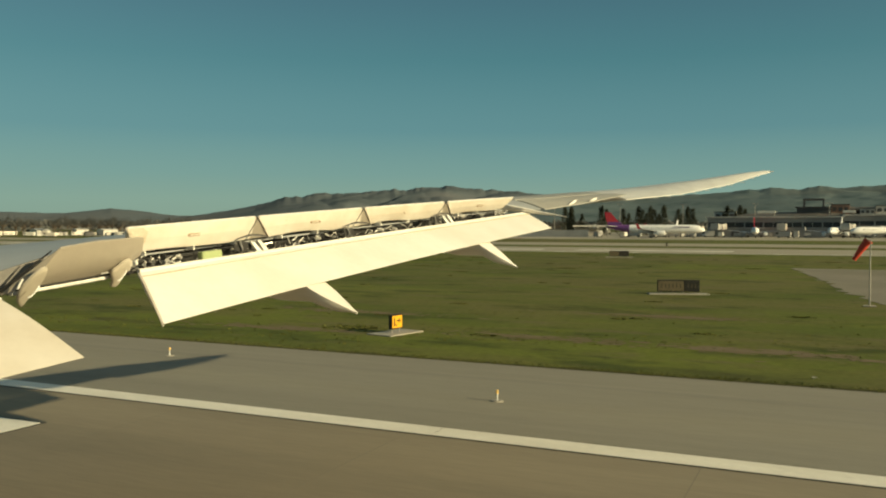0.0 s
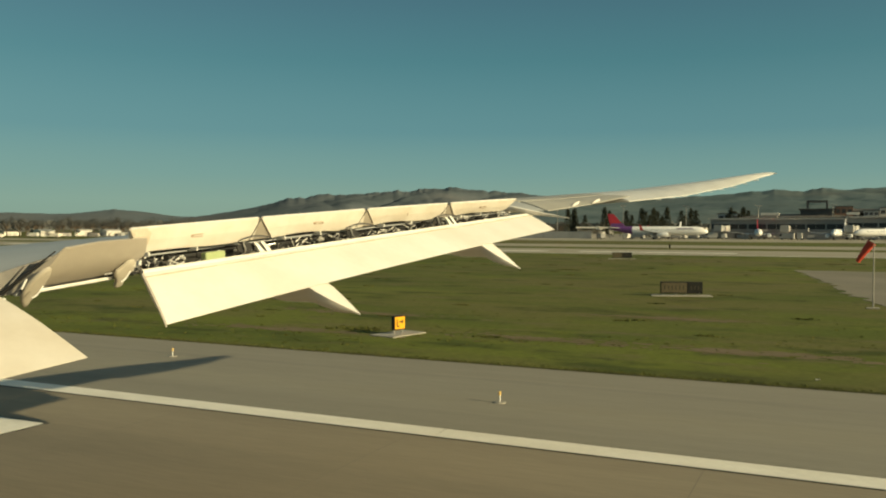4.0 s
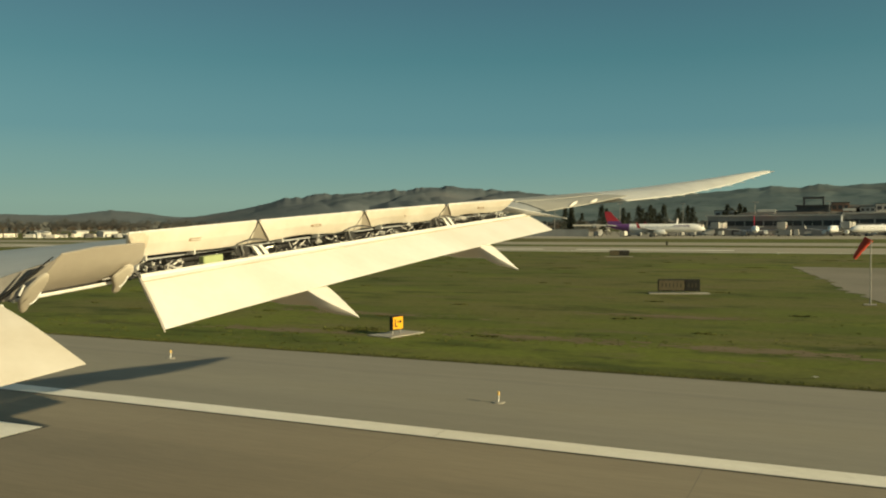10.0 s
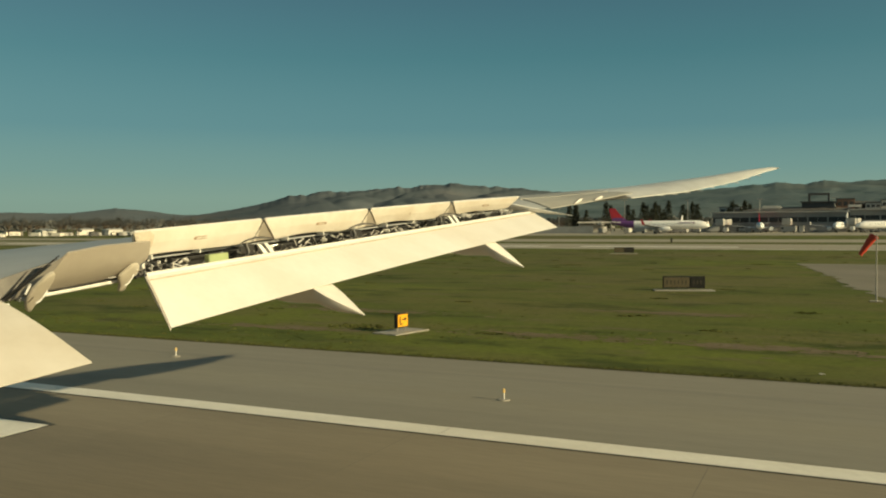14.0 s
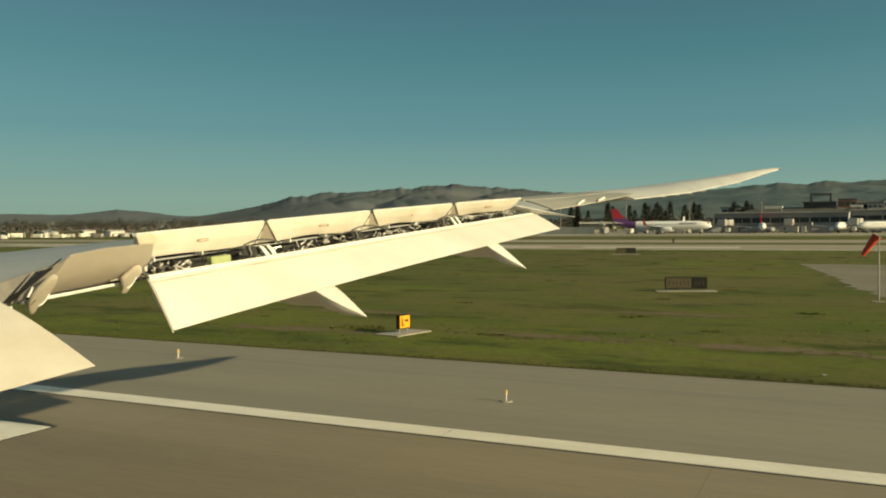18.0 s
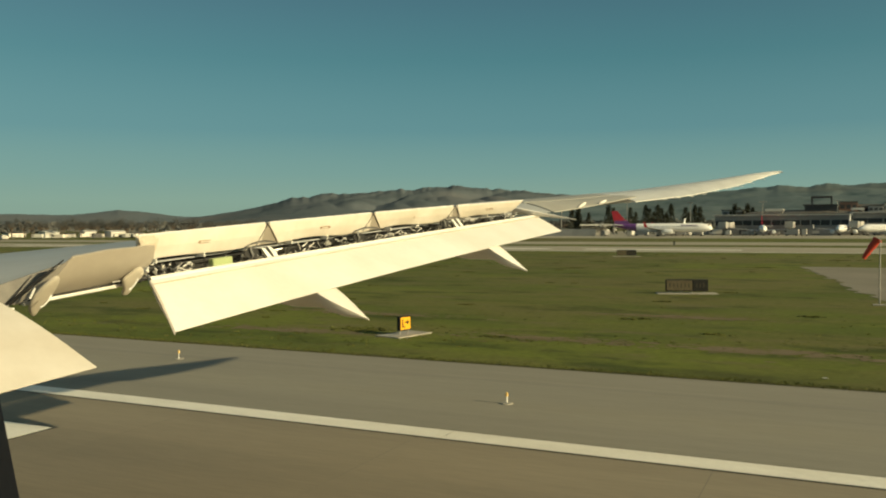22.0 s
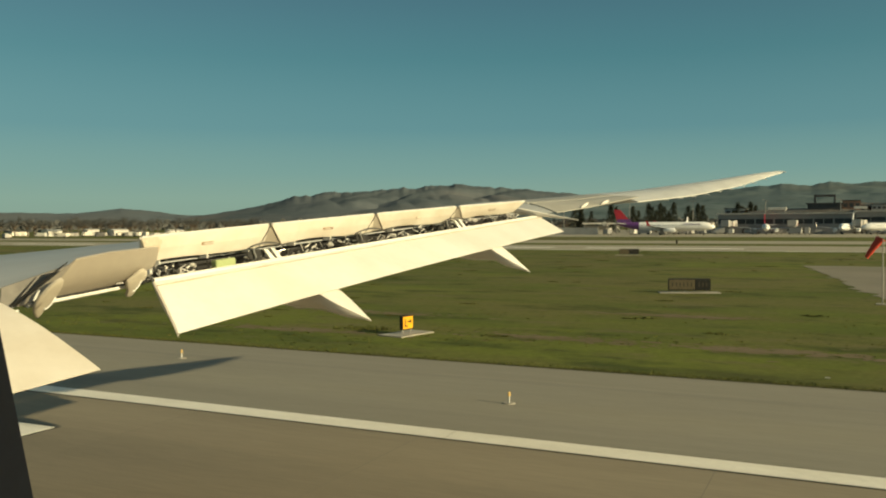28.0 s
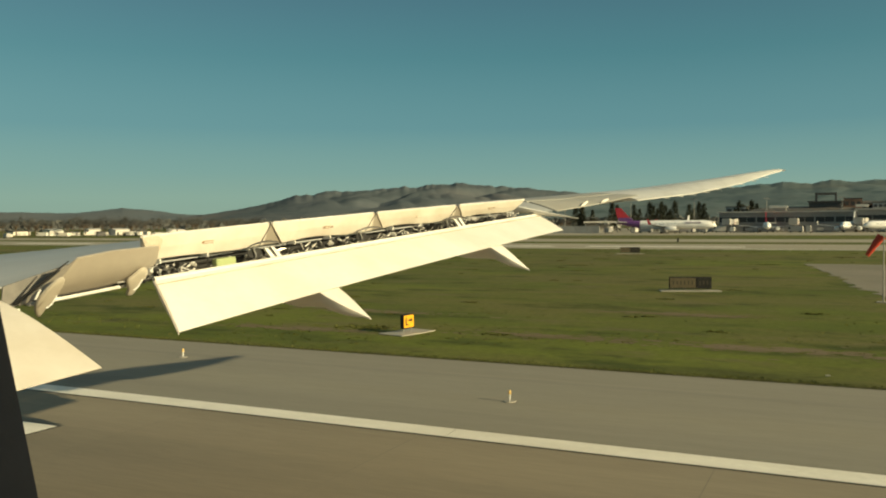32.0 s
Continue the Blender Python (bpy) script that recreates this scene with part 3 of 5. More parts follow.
# exits that the runway passes: the middle of each, and the half of its width
for mid, half in ((-103, 12), (134, 12), (356, 13)):
    y0, y1 = mid - half, mid + half
    outline = fillet(GRASS_X + R, y0 - R, R, 180, 90) + [(172, y0)] + [(172, y1)] + fillet(GRASS_X + R, y1 + R, R, 270, 180)
    bm = plate(bmesh.new(), [(x, y, 0.018) for x, y in outline][::-1], 0.2, (0, 0, 1))
    structure("exit_taxiway", bm, "taxiway", "grey concrete exit taxiway joining the runway", "taxiway")
    lead = [(9, mid - 94)] + fillet(9 + 60, mid - 60, 60, 180, 90, 24) + [(170, mid)]
    structure("lead_off_border", ribbon(lead, 0.75, 0.034), "line_border", "dark border of the yellow lead-off line", "marking")
    structure("lead_off_line", ribbon(lead, 0.4, 0.038), "line_yellow", "curved yellow lead-off line into the taxiway", "marking")
    for off in (0, 0.45):
        side = fillet(GRASS_X + R, y0 - R, R + 5.5 + off, 182, 92, 24)
        structure("taxiway_edge_line", ribbon(side, 0.18, 0.034), "line_yellow", "thin double yellow taxiway edge line", "marking")
        side = fillet(GRASS_X + R, y1 + R, R + 5.5 + off, 178, 268, 24)
        structure("taxiway_edge_line", ribbon(side, 0.18, 0.034), "line_yellow", "thin double yellow taxiway edge line", "marking")
    hold = tagged(new("hold_line"), "dashed yellow hold line across the taxiway", "marking", kind="structure")
    for k in range(2 * half):
        part("dash", sheet(86, 86.4, y0 + 0.2 + k, y0 + 0.7 + k, 0.028, 0.01), "line_yellow", hold)
    structure("hold_panel", sheet(88, 90.2, y0 + 7, y0 + 15, 0.026, 0.01), "line_red", "faded red painted panel on the taxiway", "marking")

# bare strips of earth near the shoulder: a worn core and loose flecks round it
rnd = random.Random(9)
for cx, cy, wx, wy in ((39.6, 13.0, 0.75, 3.2), (39.2, 3.6, 0.9, 3.4), (38.4, -4.2, 0.6, 2.4), (37.6, 27.0, 0.7, 4.4), (46.8, 28.0, 0.8, 4.5), (52.0, 9.0, 0.7, 3.6)):
    bm = bmesh.new()
    for k in range(190):
        core = k < 70
        x, y = cx + rnd.gauss(0, 0.45 if core else 0.8) * wx, cy + rnd.gauss(0, 0.5 if core else 0.9) * wy
        r = rnd.uniform(0.10, 0.34) if core else rnd.uniform(0.04, 0.15)
        n = rnd.randint(5, 8)
        z = 0.006 + 0.00004 * k
        ring = [(x + r * rnd.uniform(0.6, 1.2) * math.cos(math.tau * j / n), y + 2.2 * r * rnd.uniform(0.6, 1.2) * math.sin(math.tau * j / n), z) for j in range(n)]
        bm.faces.new([bm.verts.new(p) for p in ring])
    structure("bare_earth", bm, "bare_earth", "worn patch of bare brown earth in the grass", "earth")


# grass tufts and dark weeds
def tufts(name, spots, material, label):
    """spots: x, y, height, spread."""
    vs, fs = [], []
    for x, y, h, w in spots:
        for k in range(3):
            a = random.uniform(0, math.tau)
            dx, dy = math.cos(a) * w, math.sin(a) * w
            ox, oy = x + random.uniform(-w, w), y + random.uniform(-w, w)
            i = len(vs)
            vs += [(ox - dx, oy - dy, 0), (ox + dx, oy + dy, 0), (ox + random.uniform(-w, w), oy + random.uniform(-w, w), h * random.uniform(0.6, 1.2))]
            fs.append((i, i + 1, i + 2))
    me = bpy.data.meshes.new(name)
    me.from_pydata(vs, [], fs)
    me.materials.append(M[material])
    return tagged(new(name, me), label, "grass", kind="stuff")


rnd = random.Random(4)
spots = []
for _ in range(2600):
    x = GRASS_X + 0.15 + abs(rnd.gauss(0, 1)) * 9
    y = rnd.uniform(-16, 78)
    if noise.noise((x * 0.22, y * 0.07, 0.5)) > -0.1:
        spots.append((x, y, rnd.uniform(0.015, 0.04), rnd.uniform(0.05, 0.12)))
edge = []
for _ in range(9000):
    edge.append((GRASS_X + abs(rnd.gauss(0, 0.35)), rnd.uniform(-16, 80), rnd.uniform(0.02, 0.05), rnd.uniform(0.015, 0.05)))
tufts("verge_tufts", edge, "weed_dark", "low dark tufts along the edge of the turf")
tufts("grass_tufts", spots, "blade", "short green and straw-coloured grass tufts")
spots = []
for _ in range(150):
    cx, cy = rnd.uniform(36, 165), rnd.uniform(-14, 90)
    if 62 < cx < 120 and cy < 8:
        continue
    wide = rnd.uniform(0.12, 0.42) if rnd.random() < 0.75 else rnd.uniform(0.45, 1.0)
    for _ in range(int(240 * wide * wide) + 14):
        spots.append((cx + rnd.gauss(0, 0.42) * wide, cy + rnd.gauss(0, 0.8) * wide, rnd.uniform(0.02, 0.075), rnd.uniform(0.05, 0.13)))
tufts("weeds", spots, "weed_dark", "dark clumps of taller weeds in the grass")


# ---- hills on the horizon ----
VIEW = 25.0


def spurs(x, y, scale, seed):
    """Rounded spurs and V-shaped gullies: 0 in a gully, 1 on a crest."""
    wx = x * scale + 0.7 * noise.noise((x * scale * 0.6, y * scale * 0.6, seed))
    wy = y * scale + 0.7 * noise.noise((x * scale * 0.6, y * scale * 0.6, seed + 9))
    return min(1.0, 2.2 * abs(noise.noise((wx, wy, seed))))


def ridge(name, profile, r_near, r_far, a0, a1, material, label, seed, relief, bumps=0.03):
    """A range of hills: profile gives the ridge's height in degrees by bearing from the middle of the view."""
    na, nr = 420, 70
    vs, fs = [], []
    for i in range(na + 1):
        a = lerp(a0, a1, i / na)
        crest = math.tan(radians(table(a, profile)[0])) * r_far * 0.97
        broad = sum(math.tan(radians(table(a + k, profile)[0])) for k in (-2.4, -1.2, 0, 1.2, 2.4)) / 5 * r_far * 0.97
        knob = bumps * (noise.noise((a * 0.9, seed, 0.0)) + 0.5 * noise.noise((a * 2.6, seed, 4.0)) + 0.16 * noise.noise((a * 8.0, seed, 8.0)))
        w = radians(VIEW - a)
        for j in range(nr + 1):
            q = j / nr
            r = lerp(r_near, r_far, q)
            x, y = r * math.cos(w), r * math.sin(w)
            u = min(1.0, q / 0.9)
            top = lerp(broad, crest, u ** 5)
            body = 0.30 * u + 0.70 * u * u * (3 - 2 * u) if q < 0.9 else 1 - (q - 0.9) * 1.6
            side = max(0.0, math.sin(math.pi * min(1.0, u * 0.97 + 0.02))) ** 0.8
            cutin = 0.62 * (1 - spurs(x, y, 0.0022, seed)) + 0.28 * (1 - spurs(x, y, 0.0055, seed + 3)) + 0.05 * (1 - spurs(x, y, 0.012, seed + 5))
            h = top * body * (1 - relief * side * cutin + knob * u ** 6) + top * 0.006 * side * noise.noise((x * 0.03, y * 0.03, seed))
            vs.append((x, y, max(h, -2) if q > 0 else -5))
    for i in range(na):
        for j in range(nr):
            k = i * (nr + 1) + j
            fs.append((k, k + 1, k + nr + 2, k + nr + 1))
    me = bpy.data.meshes.new(name)
    me.from_pydata(vs, [], fs)
    me.materials.append(M[material])
    for p in me.polygons:
        p.use_smooth = True
    return tagged(new(name, me), label, "hills", kind="structure")


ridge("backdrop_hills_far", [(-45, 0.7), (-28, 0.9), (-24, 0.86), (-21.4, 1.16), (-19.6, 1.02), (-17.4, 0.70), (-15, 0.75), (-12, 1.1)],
      3300, 4600, -48, -6, "hill_far_hazy", "low hills on the horizon, blue-grey haze in their colour", 2.0, 0.15, 0.05)
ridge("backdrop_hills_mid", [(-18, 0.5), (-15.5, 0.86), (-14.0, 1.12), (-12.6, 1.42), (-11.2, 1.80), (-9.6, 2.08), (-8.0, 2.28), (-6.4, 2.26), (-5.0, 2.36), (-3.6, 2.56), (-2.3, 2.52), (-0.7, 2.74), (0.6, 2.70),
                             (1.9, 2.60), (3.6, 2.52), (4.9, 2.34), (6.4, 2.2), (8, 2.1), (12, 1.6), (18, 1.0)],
      2900, 4300, -18, 19, "hill_hazy", "brown-green ridge of bare hills with gullies, blue-grey haze in its colour", 5.0, 0.36, 0.06)
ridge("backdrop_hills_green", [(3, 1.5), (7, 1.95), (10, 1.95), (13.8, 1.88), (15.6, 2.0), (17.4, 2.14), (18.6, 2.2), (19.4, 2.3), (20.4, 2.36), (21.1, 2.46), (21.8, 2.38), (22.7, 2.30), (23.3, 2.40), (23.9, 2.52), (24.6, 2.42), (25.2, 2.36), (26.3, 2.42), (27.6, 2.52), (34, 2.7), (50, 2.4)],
      2500, 4500, 3, 52, "hill_green_hazy", "green wooded hills on the horizon, blue-grey haze in their colour", 9.0, 0.16, 0.035)


# ---- the airliner: the wing seen from a cabin window ----
plane = thing("airliner", "white airliner with raised spoilers and lowered flaps, standing on the runway", "airliner")

# span x: trailing edge y z, crest y z, leading edge y z
WING = [
    (0.2, 10.6, 4.25, 15.2, 4.70, 20.6, 4.15),
    (6.0, 10.0, 4.72, 13.0, 4.98, 17.2, 4.55),
    (8.9, 9.35, 5.03, 11.6, 5.13, 14.96, 4.75),
    (13.0, 8.35, 5.40, 10.1, 5.50, 12.5, 5.15),
    (18.3, 7.10, 5.84, 8.2, 6.00, 9.32, 5.80),
    (18.6, 6.90, 5.87, 7.7, 6.12, 9.14, 5.86),
    (18.9, 6.24, 5.885, 7.46, 6.163, 8.96, 5.92),
    (20.0, 5.67, 5.981, 6.85, 6.236, 8.30, 6.02),
    (21.55, 4.87, 6.165, 5.99, 6.376, 7.36, 6.18),
    (23.5, 3.87, 6.353, 4.92, 6.538, 6.20, 6.38),
    (25.5, 2.84, 6.681, 3.38, 6.854, 4.05, 6.73),
    (26.9, 2.12, 7.019, 2.31, 7.116, 2.54, 7.05),
    (27.35, 1.88, 7.106, 1.96, 7.157, 2.05, 7.12),
]


def aileron_hinge(x):
    ty, tz, cy, cz = table(x, WING)[:4]
    return Vector((x, lerp(ty, cy, 0.55), lerp(tz, cz, 0.80)))


def wing_ring(x, cut=False):
    ty, tz, cy, cz, ly, lz = table(x, WING)
    if cut:
        ty, tz = aileron_hinge(x).yz
    up = []
    for k in range(9):
        s = k / 8
        up.append((x, lerp(ty, cy, s), lerp(tz + 0.012, cz, math.sin(s * math.pi / 2) ** 0.9)))
    for k in range(1, 8):
        s = k / 8
        up.append((x, lerp(cy, ly, s), lz + (cz - lz) * math.sqrt(max(0, 1 - s ** 2.2))))
    low = []
    deep = (ly - ty) * 0.055
    for k in range(9):
        s = k / 8
        low.append((x, lerp(ly, ty, s), lerp(lz, tz - 0.012, s) - deep * math.sin(math.pi * min(1, s * 1.1) ** 0.7) * (1 - 0.2 * s)))
    return up + low


def wing_piece(x0, x1, step=0.35, cut=False):
    n = max(2, round((x1 - x0) / step))
    return loft(bmesh.new(), [wing_ring(lerp(x0, x1, k / n), cut) for k in range(n + 1)])


part("wing_panel", wing_piece(0.2, 18.88), "wing_grey", plane, "grey painted inner wing skin", True)
part("outer_wing", wing_piece(18.89, 21.5, cut=True), "aileron_paint_shaded", plane, "grey-beige outer wing skin", True)
part("wing_tip", wing_piece(21.505, 27.35), "tip_white", plane, "off-white raked upswept wing tip", True)
bm = bmesh.new()
spindle(bm, [((27.34, 2.3, 7.12), 0.01, 0.01), ((27.36, 2.1, 7.14), 0.035, 0.03), ((27.37, 1.9, 7.13), 0.03, 0.03), ((27.37, 1.78, 7.13), 0.008, 0.008)], 10)
part("tip_light", bm, "fitting_white", plane, "small bright lamp housing on the wing tip", True)
for k in range(9):
    x = 22.4 + k * 0.5
    ty, tz = table(x, WING)[:2]
    part("static_wick", rod(bmesh.new(), (x, ty + 0.03, tz), (x + 0.02, ty - 0.17, tz - 0.03), 0.015, 0.007, 5), "fitting_white", plane)

# aileron: a raised panel along the outer trailing edge, with hinge fairings
bm = bmesh.new()
rings = []
for k in range(9):
    x = lerp(18.95, 21.5, k / 8)
    ty, tz = table(x, WING)[:2]
    h = aileron_hinge(x) + Vector((0, -0.012, 0.004))
    e = Vector((x, ty - 0.01, tz + 0.13 * (k / 8)))
    rings.append([h, v3(h, e, 0.5) + Vector((0, 0, 0.014)), e, e - Vector((0, 0, 0.018)), h - Vector((0, 0, 0.06))])
part("aileron", loft(bm, rings), "aileron_paint_shaded", plane, "slightly raised aileron, grey with the shade in its paint")
for aft, fore in (((19.625, 5.822, 6.004), (20.100, 5.780, 6.121)), ((20.250, 5.499, 6.100), (20.625, 5.411, 6.183))):
    aft, fore = Vector(aft), Vector(fore)
    bm = bmesh.new()
    spindle(bm, [(aft, 0.010, 0.010), (v3(aft, fore, 0.35), 0.034, 0.030), (v3(aft, fore, 0.75), 0.034, 0.030), (fore, 0.012, 0.012)], 10)
    part("hinge_fairing", bm, "fitting_white", plane, "small white hinge fairing", True)


# outboard flap: a slender curved plank, lowered
def flap_rings(stations, n=7, arch=0.028):
    rings = []
    for le, te, thick in stations:
        le, te = Vector(le), Vector(te)
        d = te - le
        nrm = Vector((1, 0, 0)).cross(d).normalized()
        if nrm.z < 0:
            nrm = -nrm
        upper, lower = [], []
        for k in range(n + 1):
            s = k / n
            t = thick * (math.sqrt(max(s, 0.0)) * 2.2 * (1 - s) + 0.10 * (1 - s)) + 0.008
            upper.append(le + d * s + nrm * (arch * d.length * math.sin(math.pi * s ** 0.8)))
            lower.append(le + d * s + nrm * (arch * d.length * math.sin(math.pi * s ** 0.8) - t))
        rings.append(upper + lower[::-1])
    return rings


def flap_te(x):
    s = (x - 8.4) / 9.78
    return (x, lerp(7.91, 5.80, s), lerp(4.23, 5.45, s) + 0.2 * s * (1 - s))


def flap_le(s):
    return (lerp(8.84, 18.47, s), lerp(8.75, 6.50, s), lerp(4.86, 5.79, s) + 0.02 * s * (1 - s))


st = []
for k in range(25):
    s = k / 24
    le, te = flap_le(s), flap_te(8.4 + 9.78 * s)
    st.append((le, te, lerp(0.08, 0.06, s)))
part("outboard_flap", loft(bmesh.new(), flap_rings(st, 10, 0.014)), "flap_paint", plane, "long white outboard flap lowered behind the wing", True)
off = Vector((0.01, 0.03, 0.0))
part("flap_nose", tube(bmesh.new(), [Vector(flap_le(k / 24)) + off for k in range(25)], lambda s: lerp(0.042, 0.030, s)), "flap_paint", plane, "white rounded nose of the flap", True)
seal = [v3(flap_le(k / 24), flap_te(8.4 + 9.78 * k / 24), 0.13) + Vector((0, 0, 0.028)) for k in range(25)]
part("flap_seal", tube(bmesh.new(), seal, lambda q: 0.007 + 0.005 * math.sin(23 * q) ** 2, 6), "seal_tan", plane, "thin beige seal strip along the flap")

off = Vector((-0.012, 0.0, -0.03))
rim = [v3(flap_le(0), flap_te(8.4), k / 8) + off + Vector((0, 0, 0.018 * math.sin(math.pi * k / 8))) for k in range(9)]
part("flap_end_rib", tube(bmesh.new(), rim, lambda s: lerp(0.026, 0.010, s)), "flap_paint_dimmed", plane, "cream end rib of the flap", True)

# inboard flap with its curved outer edge
st = []
for k in range(15):
    s = k / 14
    x = lerp(1.2, 6.5, s)
    te = (x, lerp(7.9, 7.23, s), lerp(3.62, 4.11, s))
    le = (lerp(1.2, 6.42, s), lerp(9.5, 8.78, s), lerp(4.45, 4.80, s))
    st.append((le, te, 0.16))
rings = flap_rings(st, 10)
part("inboard_flap", loft(bmesh.new(), rings), "flap_paint_dimmed", plane, "cream inboard flap, lowered, with a curved edge, dimmed for weaker light", True)

# flaperon: raised, its lower side towards the cabin
top = [(7.138, 8.36, 5.185), (7.178, 8.33, 5.233), (7.67, 8.30, 5.30), (8.309, 8.27, 5.336), (8.452, 8.29, 5.335)]
low = [(6.809, 8.90, 4.678), (6.904, 8.87, 4.702), (7.50, 8.80, 4.762), (8.30, 8.74, 4.84), (8.757, 8.80, 5.023)]
rings = []
for a, b in zip(top, low):
    a, b = Vector(a), Vector(b)
    row = []
    for k in range(7):
        s = k / 6
        row.append(a.lerp(b, s) + Vector((0, -0.05, -0.06)) * math.sin(math.pi * s))
    back = [p + Vector((0, 0.06, 0.06)) * (0.25 + math.sin(math.pi * k / 6)) for k, p in enumerate(row)]
    rings.append(row + back[::-1])
part("flaperon", loft(bmesh.new(), rings), "wing_paint_shaded", plane, "grey-beige flaperon panel raised up, shade in its paint", True)
# two black rods put in as the shadow lines along the flaperon
part("flaperon_seal", tube(bmesh.new(), [Vector(top[0]).lerp(Vector(low[0]), k / 6) + Vector((-0.03, 0.05, 0.02)) for k in range(7)], lambda s: 0.008 + 0.013 * s), "bay_dark", plane, "black rod for the shadow line beside the flaperon", True)
part("flaperon_gap", tube(bmesh.new(), [(6.86, 8.79, 4.728), (7.6, 8.715, 4.80), (8.28, 8.66, 4.868)], 0.015, 6), "bay_dark", plane, "black rod for the shaded narrow gap above the edge strip")
part("closing_web", plate(bmesh.new(), [(7.681, 8.950, 5.166), (6.712, 9.050, 4.911), (6.659, 9.020, 4.625), (6.905, 8.970, 4.685)], 0.02, (0, -1, 0)), "cove_grey", plane, "dark grey closing panel behind the flaperon")
for cx, cy, cz in ((6.72, 8.34, 4.66), (7.93, 8.22, 4.78)):
    hook = [Vector((cx + 0.02 + 0.16 * k / 6, cy + 0.03, cz + 0.02 + 0.13 * (k / 6) ** 1.8)) for k in range(7)]
    part("bonding_strap", tube(bmesh.new(), hook, 0.009, 6), "fitting_white", plane, "thin curved pale strap")
bm = tube(bmesh.new(), [(6.86, 8.80, 4.698), (7.6, 8.735, 4.768), (8.32, 8.675, 4.838)], 0.028)
part("flaperon_edge", bm, "fitting_white", plane, "bright white edge strip", True)
for slope, outline in ((13.08, ((7.045, 5.007), (6.953, 4.994), (6.884, 4.891), (6.851, 4.772), (6.860, 4.663), (6.968, 4.542), (7.034, 4.521), (7.027, 4.601), (7.035, 4.647), (7.091, 4.684), (7.077, 4.745), (7.085, 4.859))),
                       (13.10, ((8.311, 5.050), (8.212, 5.045), (8.155, 4.966), (8.089, 4.883), (8.241, 4.767), (8.258, 4.690), (8.344, 4.673), (8.384, 4.716), (8.324, 4.813), (8.367, 4.881), (8.394, 4.981)))):
    for _ in range(2):  # round the corners
        outline = [(lerp(p[0], q[0], c), lerp(p[1], q[1], c)) for p, q in zip(outline, outline[1:] + outline[:1]) for c in (0.25, 0.75)]
    cx, cz = (sum(q) / len(outline) for q in zip(*outline))
    rings = []
    for o, g in ((-0.014, 0.08), (-0.013, 0.6), (-0.010, 0.84), (-0.003, 0.95), (0.008, 1.0), (0.035, 1.0)):
        flat = [(cx + (px - cx) * g, cz + (pz - cz) * g) for px, pz in outline]
        rings.append([(px, slope - 0.94 * pz + 0.73 * o, pz + 0.68 * o) for px, pz in flat])
    part("hinge_fairing", loft(bmesh.new(), rings), "fairing_beige_lit", plane, "beige fin-shaped hinge fairing, lightened to look lit", True)
rg = random.Random(11)
for k in range(9):
    x = rg.choice((6.6, 6.75, 8.1, 8.3))
    a = Vector((x + rg.uniform(-0.1, 0.15), 8.6 + rg.uniform(-0.15, 0.2), 4.7 + (x - 6.6) * 0.14 + rg.uniform(-0.06, 0.1)))
    part("link_rod", rod(bmesh.new(), a, a + Vector((rg.uniform(-0.1, 0.2), rg.uniform(-0.1, 0.1), rg.uniform(-0.1, 0.12))), 0.014, None, 6), rg.choice(("fitting_white", "steel", "black_hose")), plane)


# spoilers: four panels swung up
def spoiler_te(x):
    s = (x - 8.83) / 9.45
    return Vector((x, lerp(8.99, 6.75, s), lerp(5.46, 6.14, s) + 0.10 * s * (1 - s)))


def spoiler_hinge(x):
    s = (x - 9.2) / 8.98
    return Vector((x, lerp(9.11, 6.99, s), lerp(5.115, 5.90, s) + 0.02 * s * (1 - s)))


PANELS = [(8.83, 11.05, 9.02, 11.13), (11.10, 13.43, 11.52, 13.62), (13.50, 15.80, 13.92, 16.0), (15.90, 18.28, 16.32, 18.16)]
